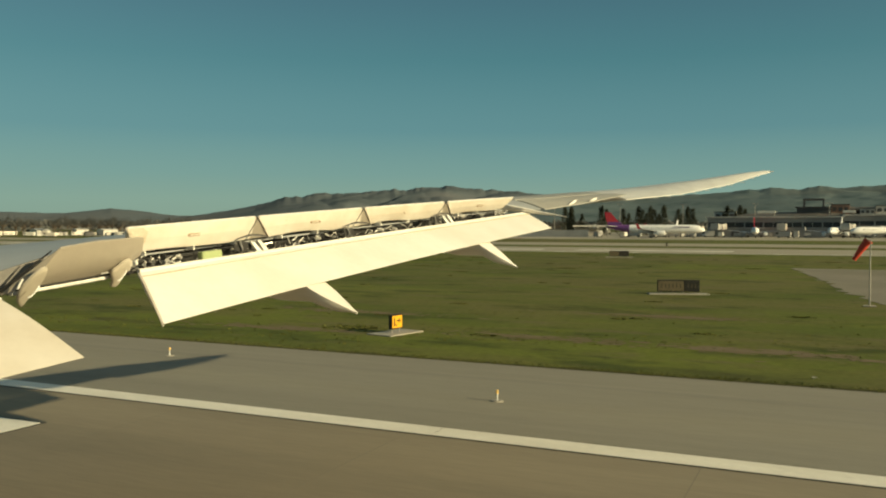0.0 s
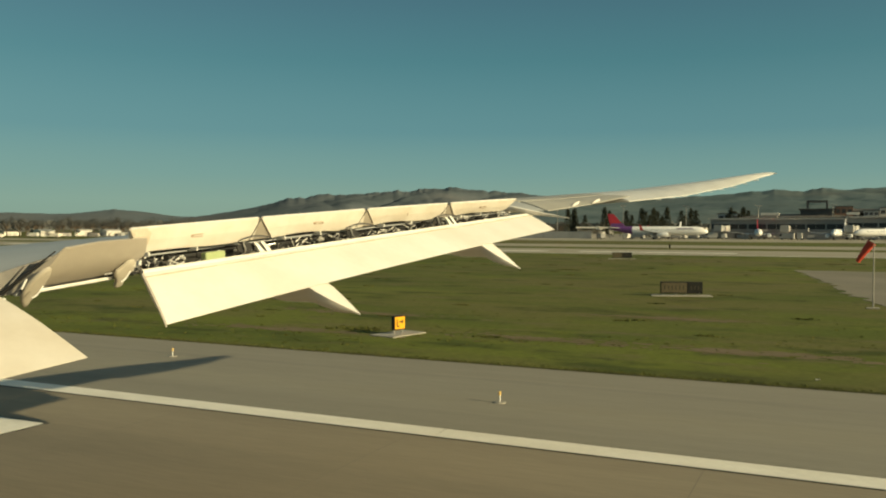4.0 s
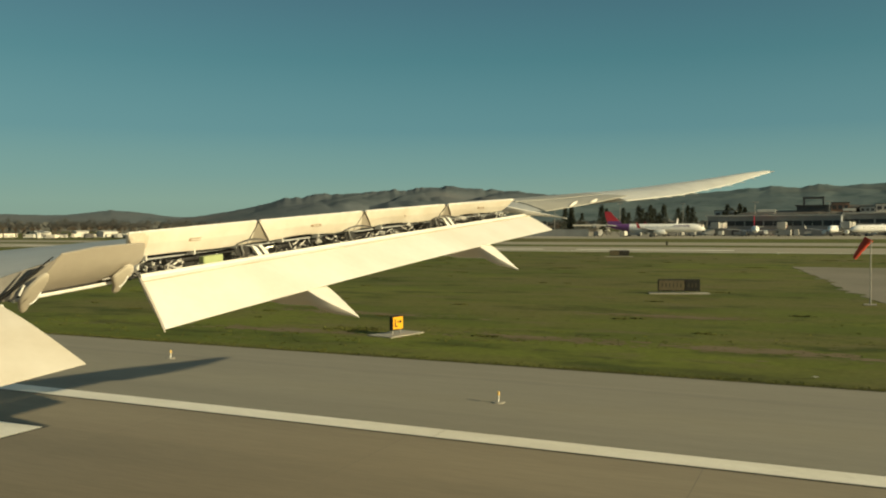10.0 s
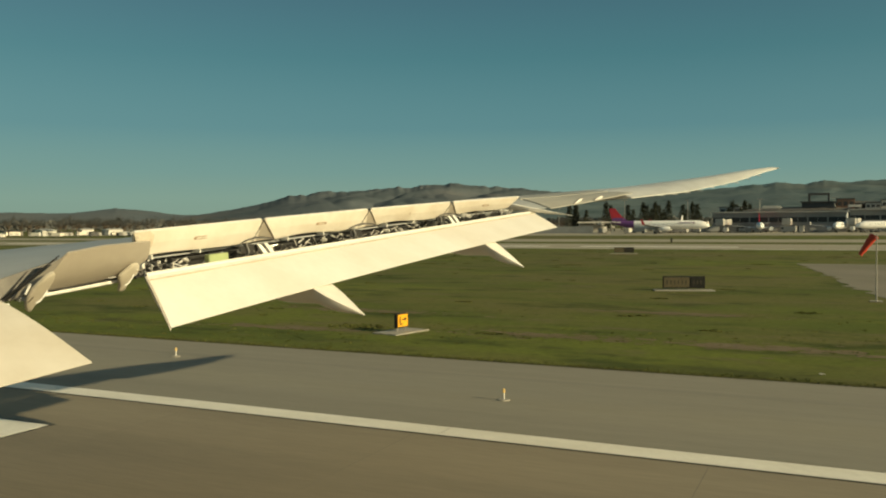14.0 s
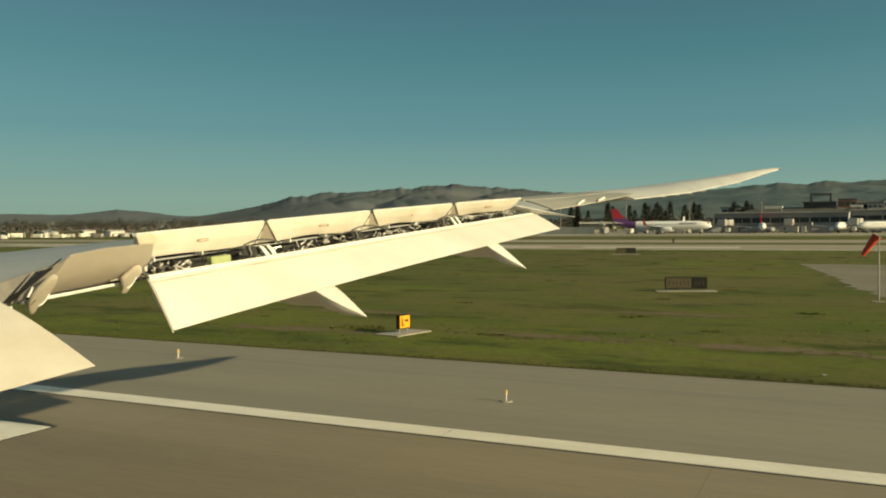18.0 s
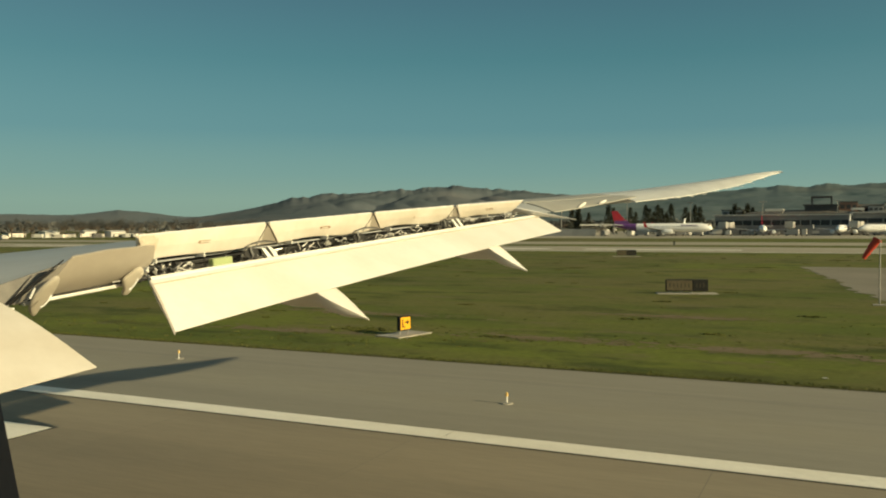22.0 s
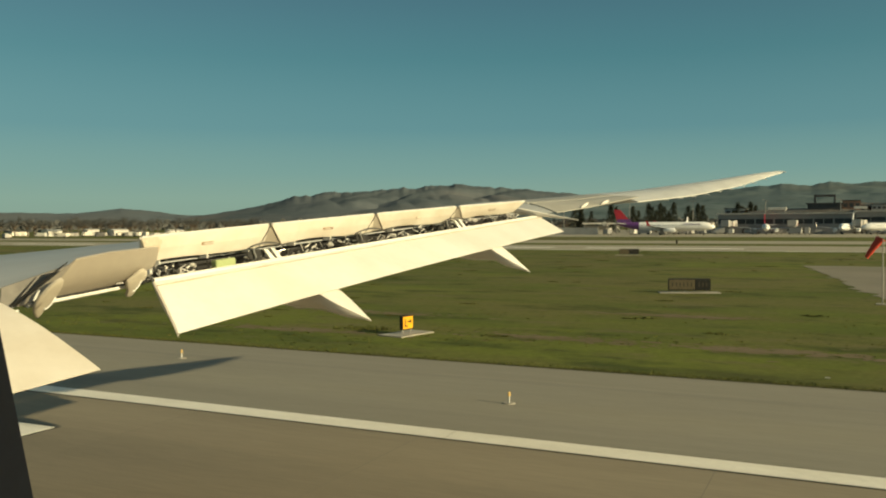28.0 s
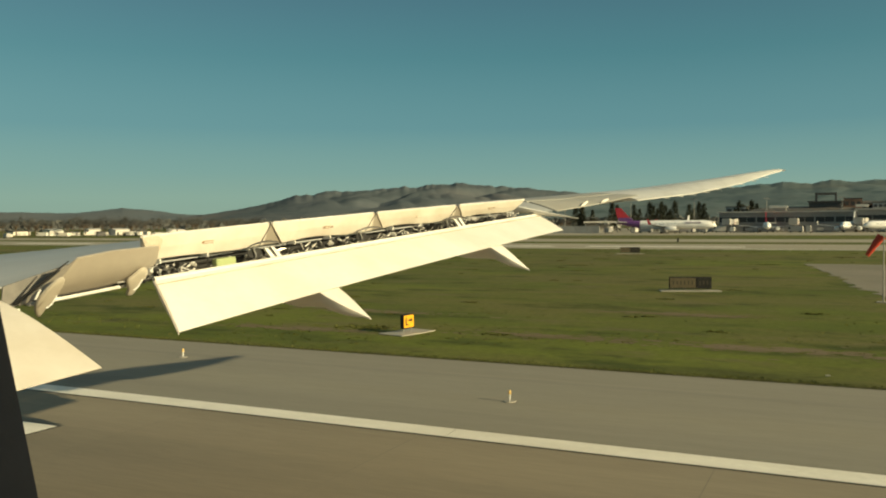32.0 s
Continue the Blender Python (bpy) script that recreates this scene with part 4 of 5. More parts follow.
for t0, t1, h0, h1 in PANELS:
    rings = []
    for k in range(13):
        s = k / 12
        a, b = spoiler_te(lerp(t0, t1, s)), spoiler_hinge(lerp(h0, h1, s))
        b = b + Vector((0, 0, 0.022 * math.sin(2 * math.pi * s) + 0.008 * math.sin(7 * s + t0)))
        d = (b - a)
        back = Vector((0, 0.86, 0.5))
        row = [a, v3(a, b, 0.06) - back * 0.006, v3(a, b, 0.5) - back * 0.012, v3(a, b, 0.93) - back * 0.004, b]
        rear = [b + back * 0.03, v3(a, b, 0.5) + back * 0.045, a + back * 0.018]
        rings.append(row + rear)
    panel = part("spoiler", loft(bmesh.new(), rings), "spoiler_paint", plane, "cream spoiler panel swung up")
    xm, hm = lerp(t0, t1, 0.5), lerp(h0, h1, 0.5)
    c = v3(spoiler_te(xm), spoiler_hinge(hm), 0.50) - Vector((0, 0.86, 0.5)) * 0.0125
    d = (spoiler_te(xm + 0.5) - spoiler_te(xm - 0.5)).normalized()
    e = (spoiler_te(xm) - spoiler_hinge(hm)).normalized()
    for w, h, o, name, paint in ((0.125, 0.026, 0.0, "slot", "slot_brown"), (0.085, 0.010, 0.004, "slot_cover", "spoiler_paint")):
        lozenge = [c + d * (w * u) + e * (h * v) - Vector((0, 0.86, 0.5)) * o for u, v in ((-1, -0.5), (-0.75, -1), (0.85, -1), (1, 0.5), (0.75, 1), (-0.85, 1))]
        part(name, plate(bmesh.new(), lozenge, 0.006), paint, panel, "brown lozenge-shaped slot" if o == 0 else "")
    bm = bmesh.new()
    a, b = spoiler_te(t0 + 0.02), spoiler_te(t1 - 0.02)
    rod(bm, a + Vector((0, 0.0, 0.006)), b + Vector((0, 0.0, 0.006)), 0.016, None, 8)
    part("edge_strip", bm, "fitting_white", panel)
    for q in (0.12, 0.5, 0.86):
        p = spoiler_hinge(lerp(h0, h1, q))
        bm = bmesh.new()
        box(bm, p.x - 0.014, p.x + 0.014, p.y - 0.03, p.y + 0.12, p.z - 0.06, p.z + 0.01, 0.005)
        part("hinge_bracket", bm, "fitting_white", panel)
# bent end flap where the first panel overlaps the flaperon
a, b = spoiler_te(8.80), spoiler_hinge(9.02)
fold = [a + Vector((0.02, -0.03, -0.01)), a + Vector((0.40, -0.07, 0.035)), v3(a, b, 0.55) + Vector((0.26, -0.09, 0.0)), v3(a, b, 0.80) + Vector((0.06, -0.05, 0.0))]
part("end_flap", plate(bmesh.new(), fold, 0.012), "seal_tan", plane, "beige bent end flap of the spoiler", True)
# end ribs in the gaps between the panels
for x0, x1 in ((11.08, 11.5), (13.47, 13.9), (15.85, 16.3)):
    a, b, c = spoiler_te(x0 + 0.01), spoiler_hinge(x0 - 0.04), spoiler_hinge(x1 + 0.14)
    o = Vector((0, 0.02, 0.0))
    part("end_rib", plate(bmesh.new(), [a + o, b + o, c + o], 0.02), "wing_paint_shaded", plane, "triangular rib in the spoiler gap, greyed for its shade")
    part("gap_seal", rod(bmesh.new(), a + Vector((0, -0.01, 0)), b + Vector((0, -0.02, 0)), 0.007, None, 6), "bay_dark", plane)

# open bay under the spoilers: walls painted black for its shade, drive gear inside
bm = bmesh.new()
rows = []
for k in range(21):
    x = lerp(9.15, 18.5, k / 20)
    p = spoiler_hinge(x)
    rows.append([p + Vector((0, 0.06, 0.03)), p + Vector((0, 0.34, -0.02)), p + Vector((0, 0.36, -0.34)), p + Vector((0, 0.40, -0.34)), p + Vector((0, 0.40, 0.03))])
part("bay_wall", loft(bm, rows), "bay_dark", plane, "inner wall of the spoiler bay, near black for its shade")
rg = random.Random(21)
for k in range(300):
    s = rg.random() ** 1.5
    x = lerp(8.85, 18.2, s)
    p = spoiler_hinge(x + 0.1)
    q = Vector(flap_le(min(1, s)))
    size = lerp(0.62, 0.42, s)
    c = Vector((x, lerp(p.y, q.y, rg.uniform(-0.1, 0.55)), q.z + rg.uniform(-0.04, 0.20 * size)))
    look_of = rg.choice(("fitting_white", "fitting_white", "fitting_white", "steel", "black_hose", "bay_dark", "bay_dark"))
    bm = bmesh.new()
    kind = rg.random()
    if kind < 0.5:
        d = Vector((rg.uniform(-0.13, 0.13), rg.uniform(-0.12, 0.12), rg.uniform(-0.10, 0.10))) * size
        rod(bm, c - d, c + d, rg.uniform(0.008, 0.02) * size, None, 7)
        name = "link_rod"
    elif kind < 0.8:
        w, h = rg.uniform(0.012, 0.05) * size, rg.uniform(0.02, 0.06) * size
        box(bm, -w, w, -0.05, 0.05, -h, h, 0.008, Matrix.Translation(c) @ Euler((rg.uniform(-0.6, 0.6), rg.uniform(-0.6, 0.6), rg.uniform(-0.5, 0.5))).to_matrix().to_4x4())
        name = "bracket"
    else:
        a = c + Vector((-0.07 * size, 0, 0))
        b = c + Vector((0.07 * size, 0, 0.03))
        rod(bm, a, b, 0.022 * size, None, 10)
        rod(bm, b, b + Vector((0.12 * size, 0, 0.04)), 0.014 * size, None, 8)
        name = "actuator"
    part(name, bm, look_of, plane)
# hinge bays: an arched grey cover over a round hollow, with two pale slanted carriage arms
BAY_A, BAY_D = Vector((8.84, 8.75, 0)), Vector((9.63, -2.25, 0)).normalized()
BAY_N = Vector((-BAY_D.y, BAY_D.x, 0))


def bay(u, z, off):
    return BAY_A + BAY_D * u + BAY_N * off + Vector((0, 0, z))


for u0, u1, z0, z1, h0 in ((1.70, 2.42, 5.262, 5.29, 0.085), (4.05, 4.84, 5.458, 5.50, 0.085), (6.52, 7.34, 5.662, 5.70, 0.075)):
    arch = [bay(lerp(u0, u1, k / 14), lerp(z0, z1, k / 14) + h0 * math.sin(math.pi * k / 14) ** 0.7, 0.10) for k in range(15)]
    foot = [bay(lerp(u0, u1, k / 14), lerp(z0, z1, k / 14) + h0 * math.sin(math.pi * k / 14) ** 0.7 - 0.026 * math.sin(math.pi * k / 14) ** 0.5, 0.09) for k in range(15)]
    part("cove_cover", loft(bmesh.new(), [[a, b, b + BAY_N * 0.03, a + BAY_N * 0.03] for a, b in zip(arch, foot)]), "cove_grey", plane, "grey arched cover over a hinge gap")
    part("cove_edge", tube(bmesh.new(), arch, 0.008, 6), "bay_dark", plane)
    # a flat black plate stands for the shade in the round hollow
    um, w = u0 + 0.20 * (u1 - u0) + 0.06, (0.24 if u0 < 4 else 0.17) * (u1 - u0)
    zb = 4.86 + 0.0942 * um
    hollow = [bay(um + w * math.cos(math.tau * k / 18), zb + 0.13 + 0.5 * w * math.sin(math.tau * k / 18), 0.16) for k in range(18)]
    part("hollow", plate(bmesh.new(), hollow, 0.02, tuple(-BAY_N)), "bay_dark", plane, "black plate for the shaded round hollow of the hinge bay")
    part("inner_rib", tube(bmesh.new(), [bay(um - w * 0.3 + 0.02 * math.sin(k), zb + 0.05 + 0.03 * k, 0.13) for k in range(7)], 0.016, 7), "steel", plane)
    # the black middle plate stands for the shaded slot between the arms
    for q, wide, paint in () if u0 == 4.05 else ((0.42, 0.075, "fitting_white"), (0.53, 0.05, "bay_dark"), (0.61, 0.07, "fitting_white")):
        a = u0 + q * (u1 - u0)
        zc = 4.86 + 0.0942 * a + 0.02
        side = [bay(a, zc + 0.185, 0.09), bay(a + wide, zc + 0.18, 0.09), bay(a + wide + 0.11, zc + 0.03, 0.03), bay(a + 0.10, zc + 0.015, 0.03)]
        if paint == "bay_dark":
            side = [v - BAY_N * -0.012 for v in side]
        part("carriage_arm" if paint != "bay_dark" else "arm_slot", plate(bmesh.new(), side, 0.05, tuple(-BAY_N)), paint, plane, "white slanted flap carriage arm" if paint != "bay_dark" else "")
# a green access box and long drive tubes
p = Vector((10.14, 8.62, 5.045))
part("access_box", box(bmesh.new(), -0.18, 0.18, -0.06, 0.06, -0.06, 0.075, 0.01, Matrix.Translation(p) @ pose(0, 0, 0, 0, -5, -13)), "primer_green", plane, "pale green primed box in the bay")
for a, b in ((9.0, 11.2), (11.3, 13.6), (13.7, 16.0), (16.1, 18.2)):
    u, w = spoiler_hinge(a + 0.1) + Vector((0, 0.1, -0.13)), spoiler_hinge(b) + Vector((0, 0.1, -0.10))
    part("drive_tube", rod(bmesh.new(), u, w, 0.012, None, 8), "black_hose", plane)


# flap track fairings: flat-topped pods that run forward under the wing
def track_fairing(root, tip, w, h, fore):
    root, tip = Vector(root), Vector(tip)
    d = (root - tip)
    rings = []
    for k in range(17):
        s = k / 16
        u = s * fore
        c = tip + d * min(u, 1.15)
        c.y = tip.y + d.y * u
        f = math.sin(math.pi / 2 * min(1, u * 0.8)) ** 1.05 if u < 2 else 1 - 0.5 * (u - 2) / max(0.01, fore - 2)
        a, b = max(0.008, w * f), max(0.01, h * f)
        sec = [(-0.55, 0), (-0.85, -0.06), (-1, -0.25), (-0.86, -1.1), (-0.5, -1.75), (0, -2.0), (0.5, -1.75), (0.86, -1.1), (1, -0.25), (0.85, -0.06), (0.55, 0), (0, 0.05)]
        rings.append([(c.x + a * p, c.y, c.z + b * q) for p, q in sec])
    return loft(bmesh.new(), rings)


part("flap_fairing", track_fairing((11.2, 7.36, 4.58), (11.18, 6.66, 4.17), 0.31, 0.17, 3.6), "flap_paint", plane, "white pointed flap track fairing", True)
part("flap_fairing", track_fairing((15.75, 6.36, 5.13), (15.75, 5.73, 4.69), 0.32, 0.15, 3.6), "flap_paint", plane, "white pointed flap track fairing", True)
part("blade_fairing", track_fairing((18.45, 6.75, 5.955), (18.55, 5.57, 5.71), 0.11, 0.068, 1.3), "flap_paint", plane, "slender white fairing at the flap end", True)

# fuselage side with the cabin window that the camera looks through
bm = bmesh.new()
rings = []
CX, CZ, RAD = -2.62, 5.0, 2.92
yy = [-3.0, 24.0]
n = 48
for y in yy:
    rings.append([(CX + RAD * math.cos(2 * math.pi * k / n), y, CZ + RAD * math.sin(2 * math.pi * k / n)) for k in range(n)])
vs = [[bm.verts.new(p) for p in r] for r in rings]
bm.faces.new([bm.verts.new(p) for p in rings[0]])
bm.faces.new([bm.verts.new(p) for p in rings[1]])
for k in range(n):
    mid_a = 360 * (k + 0.5) / n
    if mid_a < 22 or mid_a > 349:
        continue
    j = (k + 1) % n
    bm.faces.new((vs[0][k], vs[0][j], vs[1][j], vs[1][k]))


def skin(a0, a1, y0, y1):
    steps = 4
    for i in range(steps):
        q0, q1 = radians(lerp(a0, a1, i / steps)), radians(lerp(a0, a1, (i + 1) / steps))
        pts = [(CX + RAD * math.cos(q), y, CZ + RAD * math.sin(q)) for q, y in ((q0, y0), (q1, y0), (q1, y1), (q0, y1))]
        bm.faces.new([bm.verts.new(p) for p in pts])


skin(-7.5, 22.5, -3.0, -0.28)
skin(-7.5, 22.5, 0.62, 24.0)
skin(-7.5, 4.0, -0.28, 0.62)
skin(17.0, 22.5, -0.28, 0.62)
loops = [(0.40, 5.30), (0.446, 5.458), (0.48, 5.585), (0.52, 5.74), (0.46, 5.86), (0.2, 5.9), (-0.2, 5.9), (-0.3, 5.8), (-0.3, 5.3), (-0.2, 5.2), (0.2, 5.2), (0.34, 5.23)]
trim = bmesh.new()
loop_rings = [[(x, y + (y - 0.1) * g, z + (z - 5.55) * g) for y, z in loops] for x, g in ((0.15, 0.0), (0.30, 0.0), (0.30, 0.5), (0.15, 0.5))]
tv = [[trim.verts.new(p) for p in r] for r in loop_rings]
for a, b in zip(tv, tv[1:] + tv[:1]):
    for i in range(len(loops)):
        j = (i + 1) % len(loops)
        trim.faces.new((a[i], a[j], b[j], b[i]))
part("window_trim", trim, "trim_dark", plane, "dark window surround in the cabin wall")
part("fuselage", bm, "fuselage_white", plane, "white fuselage side with a cabin window opening", True)
# main wheels under the wing root
bm = bmesh.new()
rod(bm, (1.6, 9.5, 0.68), (1.6, 10.4, 4.2), 0.16, 0.2, 12)
leg = part("landing_gear", bm, "steel", plane, "steel main landing gear leg")
for x in (1.2, 2.0):
    for y in (8.8, 10.2):
        part("tyre", rod(bmesh.new(), (x - 0.22, y, 0.672), (x + 0.22, y, 0.672), 0.65, None, 24), "rubber", leg, "black rubber tyre")
part("bogie_beam", rod(bmesh.new(), (1.6, 8.8, 0.672), (1.6, 10.2, 0.672), 0.12, None, 10), "steel", leg)


# ---- things on the airfield ----
def afar(bearing, dist):
    """The place at that bearing (degrees to the right of the view's middle) and distance."""
    w = radians(VIEW - bearing)
    return dist * math.cos(w), dist * math.sin(w)


# guidance sign: yellow face on a frame, on a concrete pad
def guidance_sign(x, y, w, h, face, label, turn, group=""):
    t = thing("guidance_sign", label, "sign", (x, y, 0), turn, group)
    part("pad", box(bmesh.new(), -w * 0.5 - 0.9, w * 0.5 + 0.9, -0.8, 0.8, -0.1, 0.05, 0.02), "concrete", t, "pale concrete pad")
    for s in (-0.35, 0.35):
        part("leg", rod(bmesh.new(), (s * w, 0, 0.05), (s * w, 0, 0.26), 0.035), "pole_grey", t)
    part("housing", box(bmesh.new(), -w / 2, w / 2, -0.1, 0.1, 0.24, 0.24 + h, 0.02), "sign_black", t)
    panel = part("face", box(bmesh.new(), -w / 2 + 0.05, w / 2 - 0.05, -0.125, -0.104, 0.29, 0.19 + h, 0.004), face, t, "coloured sign face")
    return t, panel


sx, sy = 38.2, 20.5
sign, panel = guidance_sign(sx, sy, 0.86, 0.72, "sign_yellow", "yellow taxiway guidance sign with a black arrow on a concrete pad", -12)
bm = bmesh.new()
box(bm, -0.06, 0.14, -0.14, -0.129, 0.62, 0.69)
bm2 = plate(bm, [(0.13, -0.14, 0.53), (0.27, -0.14, 0.655), (0.13, -0.14, 0.78)], 0.01, (0, -1, 0))
part("arrow", bm2, "sign_black", panel, "black arrow")
bm = bmesh.new()
box(bm, -0.27, -0.20, -0.14, -0.129, 0.40, 0.80)
box(bm, -0.20, -0.04, -0.14, -0.129, 0.40, 0.46)
part("letter_bar", bm, "sign_black", panel, "black letter strokes")


def wide_sign(x, y, turn, split, label):
    """A long black lit sign in two framed panels, on a concrete strip."""
    w, h = 3.3, 0.95
    t = thing("taxiway_sign", label, "sign", (x, y, 0), turn, "wide black signs")
    part("pad", box(bmesh.new(), -w / 2 - 0.7, w / 2 + 0.7, -0.7, 0.7, -0.1, 0.06, 0.02), "concrete", t, "pale concrete strip")
    for q in (-0.42, -0.12, 0.12, 0.42):
        part("leg", rod(bmesh.new(), (q * w, 0, 0.06), (q * w, 0, 0.22), 0.04), "pole_grey", t)
    part("housing", box(bmesh.new(), -w / 2, w / 2, -0.12, 0.12, 0.2, 0.2 + h, 0.02), "sign_black", t, "black metal housing")
    m = -w / 2 + w * split
    for x0, x1, paint in ((-w / 2 + 0.07, m - 0.04, "sign_olive"), (m + 0.04, w / 2 - 0.07, "sign_black")):
        face = part("face", box(bmesh.new(), x0, x1, -0.145, -0.124, 0.28, 0.12 + h, 0.004), paint, t, "dull sign face")
        n = max(2, int((x1 - x0) / 0.32))
        for k in range(n):
            bx = x0 + 0.12 + (x1 - x0 - 0.24) * (k + 0.5) / n
            part("letter_bar", box(bmesh.new(), bx - 0.05, bx + 0.05, -0.153, -0.146, 0.52, h - 0.12), "sign_dim", face)
    return t


for x, y, turn, split in ((69.6, 11.6, -72, 0.64), (146.5, 34.5, -72, 0.5), (152, 86, -66, 0.5)):
    wide_sign(x, y, turn, split, "wide black taxiway sign with dull letter panels, standing in the grass")


# runway edge lights on the shoulder
def edge_light(x, y):
    t = thing("edge_light", "small raised runway edge light with amber top", "runway light", (x, y, 0.014), 0, "edge lights")
    part("base_plate", rod(bmesh.new(), (0, 0, 0), (0, 0, 0.03), 0.2, 0.18, 14), "concrete", t, "pale round base")
    part("stem", rod(bmesh.new(), (0, 0, 0.03), (0, 0, 0.24), 0.024, 0.024, 8), "fitting_white", t)
    part("lamp_head", rod(bmesh.new(), (0, 0, 0.24), (0, 0, 0.36), 0.05, 0.038, 10), "light_amber", t, "amber glass lamp")
    return t


first = edge_light(24.6, 9.6)
for x, y in ((24.6, 40), (24.6, 70), (27.4, 25.5), (24.6, -20), (24.6, 100), (24.6, 130)):
    copy_thing(first, pose(x, y, 0.014))
far_light = [copy_thing(first, pose(168, y, 0.0)) for y in (-30, 10, 34, 74, 114)]

# windsock
sock = thing("windsock", "faded red windsock hanging on a thin grey mast", "windsock", (64.5, -2.0, 0))
part("base", box(bmesh.new(), -0.4, 0.4, -0.4, 0.4, -0.1, 0.06, 0.02), "concrete", sock)
part("mast", rod(bmesh.new(), (0, 0, 0.05), (0, 0, 4.6), 0.055, 0.035, 10), "pole_grey", sock)
part("hoop", rod(bmesh.new(), (-0.3, 0.0, 4.5), (0.3, 0, 4.5), 0.025), "pole_grey", sock)
bm = bmesh.new()
rings = []
for k in range(10):
    s = k / 9
    c = Vector((0.25 + 0.2 * s, 0.1 + 0.9 * s, 4.5 - 1.35 * s ** 1.1))
    r = lerp(0.34, 0.16, s) * (1 + 0.08 * math.sin(k * 2.1))
    rings.append([c + Vector((r * math.cos(a), 0.75 * r * math.sin(a), 0.5 * r * math.sin(a))) for a in [math.tau * j / 14 for j in range(14)]])
part("cloth_cone", loft(bm, rings), "sock_red", sock, "limp red cloth cone", True)

# a scrap of paper blown onto the verge
scrap = thing("paper_scrap", "small crumpled white scrap of paper lying in the grass", "litter", (33.2, 0.7, 0.0), 30)
bm = bmesh.new()
rows = [[bm.verts.new((0.05 * i - 0.1, 0.045 * j - 0.09, 0.03 + 0.05 * abs(noise.noise((i * 0.8, j * 0.8, 2.0))))) for j in range(5)] for i in range(5)]
for i in range(4):
    for j in range(4):
        bm.faces.new((rows[i][j], rows[i + 1][j], rows[i + 1][j + 1], rows[i][j + 1]))
bmesh.ops.solidify(bm, geom=bm.faces[:], thickness=0.03)
part("sheet", bm, "wall_white", scrap)

# marker boards by the second runway
for y in (40, 96, -24):
    t = thing("marker_board", "low dark marker box beside the far taxiway", "marker", (222, y, 0), 10, "marker boxes")
    part("box", box(bmesh.new(), -1.6, 1.6, -0.2, 0.2, 0.25, 1.2, 0.03), "sign_black", t)
    for s in (-1.1, 1.1):
        part("leg", rod(bmesh.new(), (s, 0, 0), (s, 0, 0.3), 0.06), "pole_grey", t)


# ---- parked airliners ----
def airliner(x, y, turn, length, fin, label, body="jet_white", group="parked airliners"):
    """A twin-jet: nose towards +x before turning."""
    k = length / 44.0
    t = thing("parked_airliner", label, "airliner", (x, y, 0.016), turn, group)
    n = 18
    prof = [(22, 0.05, -0.5), (21.6, 0.6, -0.45), (20.6, 1.2, -0.25), (19, 1.7, -0.05), (17, 1.97, 0), (-8, 1.97, 0), (-13, 1.6, 0.3), (-18, 0.95, 0.8), (-21.5, 0.3, 1.2), (-22, 0.08, 1.3)]
    rings = [[(px * k, r * k * math.cos(math.tau * j / n), (3.9 + dz) * k + r * k * math.sin(math.tau * j / n)) for j in range(n)] for px, r, dz in prof]
    part("fuselage", loft(bmesh.new(), rings), body, t, "", True)
    for s in (-1, 1):
        w = part("wing", loft(bmesh.new(), [[(a * k, s * b * k, c * k), ((a - ch) * k, s * b * k, c * k), ((a - ch * 0.6) * k, s * b * k, (c + th) * k), ((a - ch * 0.2) * k, s * b * k, (c + th) * k)]
                                            for a, b, ch, c, th in ((4.5, 1.5, 7, 2.7, 0.5), (-0.5, 9, 3.8, 3.3, 0.3), (-4.2, 17, 1.6, 4.1, 0.15))]), "wing_grey", t, "grey wing")
        part("winglet", loft(bmesh.new(), [[(a * k, s * b * k, c * k), ((a - ch) * k, s * b * k, c * k), ((a - ch) * k, s * (b - 0.1) * k, c * k), (a * k, s * (b - 0.1) * k, c * k)]
                                           for a, b, ch, c in ((-4.3, 17, 1.5, 4.1), (-5.6, 17.5, 0.7, 6.4))]), fin, w)
        eng = bmesh.new()
        m = 14
        loft(eng, [[(a * k, (s * 5.8 + r * math.cos(math.tau * j / m)) * k, (2.1 + r * math.sin(math.tau * j / m)) * k) for j in range(m)] for a, r in ((5.2, 0.95), (4.8, 1.1), (2.5, 1.1), (0.6, 0.75), (0.2, 0.5))])
        part("engine", eng, body, t, "round white engine pod", True)
        part("tailplane", loft(bmesh.new(), [[(a * k, s * b * k, c * k), ((a - ch) * k, s * b * k, c * k), ((a - ch) * k, s * b * k, (c + 0.15) * k), (a * k, s * b * k, (c + 0.2) * k)]
                                             for a, b, ch, c in ((-16.5, 0.6, 3.6, 4.9), (-20, 6.2, 1.5, 5.4))]), "wing_grey", t)
        part("main_gear", rod(bmesh.new(), (-1.5 * k, s * 3.4 * k, 0.45), (-1.5 * k, s * 3.4 * k, 2.6 * k), 0.14), "steel", t)
        part("tyre", rod(bmesh.new(), (-1.5 * k, s * 3.4 * k - 0.35, 0.55), (-1.5 * k, s * 3.4 * k + 0.35, 0.55), 0.55, None, 16), "rubber", t)
        wins = bmesh.new()
        for i in range(46):
            px = (16.2 - i * 0.58) * k
            box(wins, px - 0.09, px + 0.09, s * 1.955 * k - 0.02, s * 1.955 * k + 0.02, 4.25 * k, 4.5 * k)
        tagged(part("window_row", wins, "glass_dark", t, "row of small dark cabin windows"), kind="stuff")
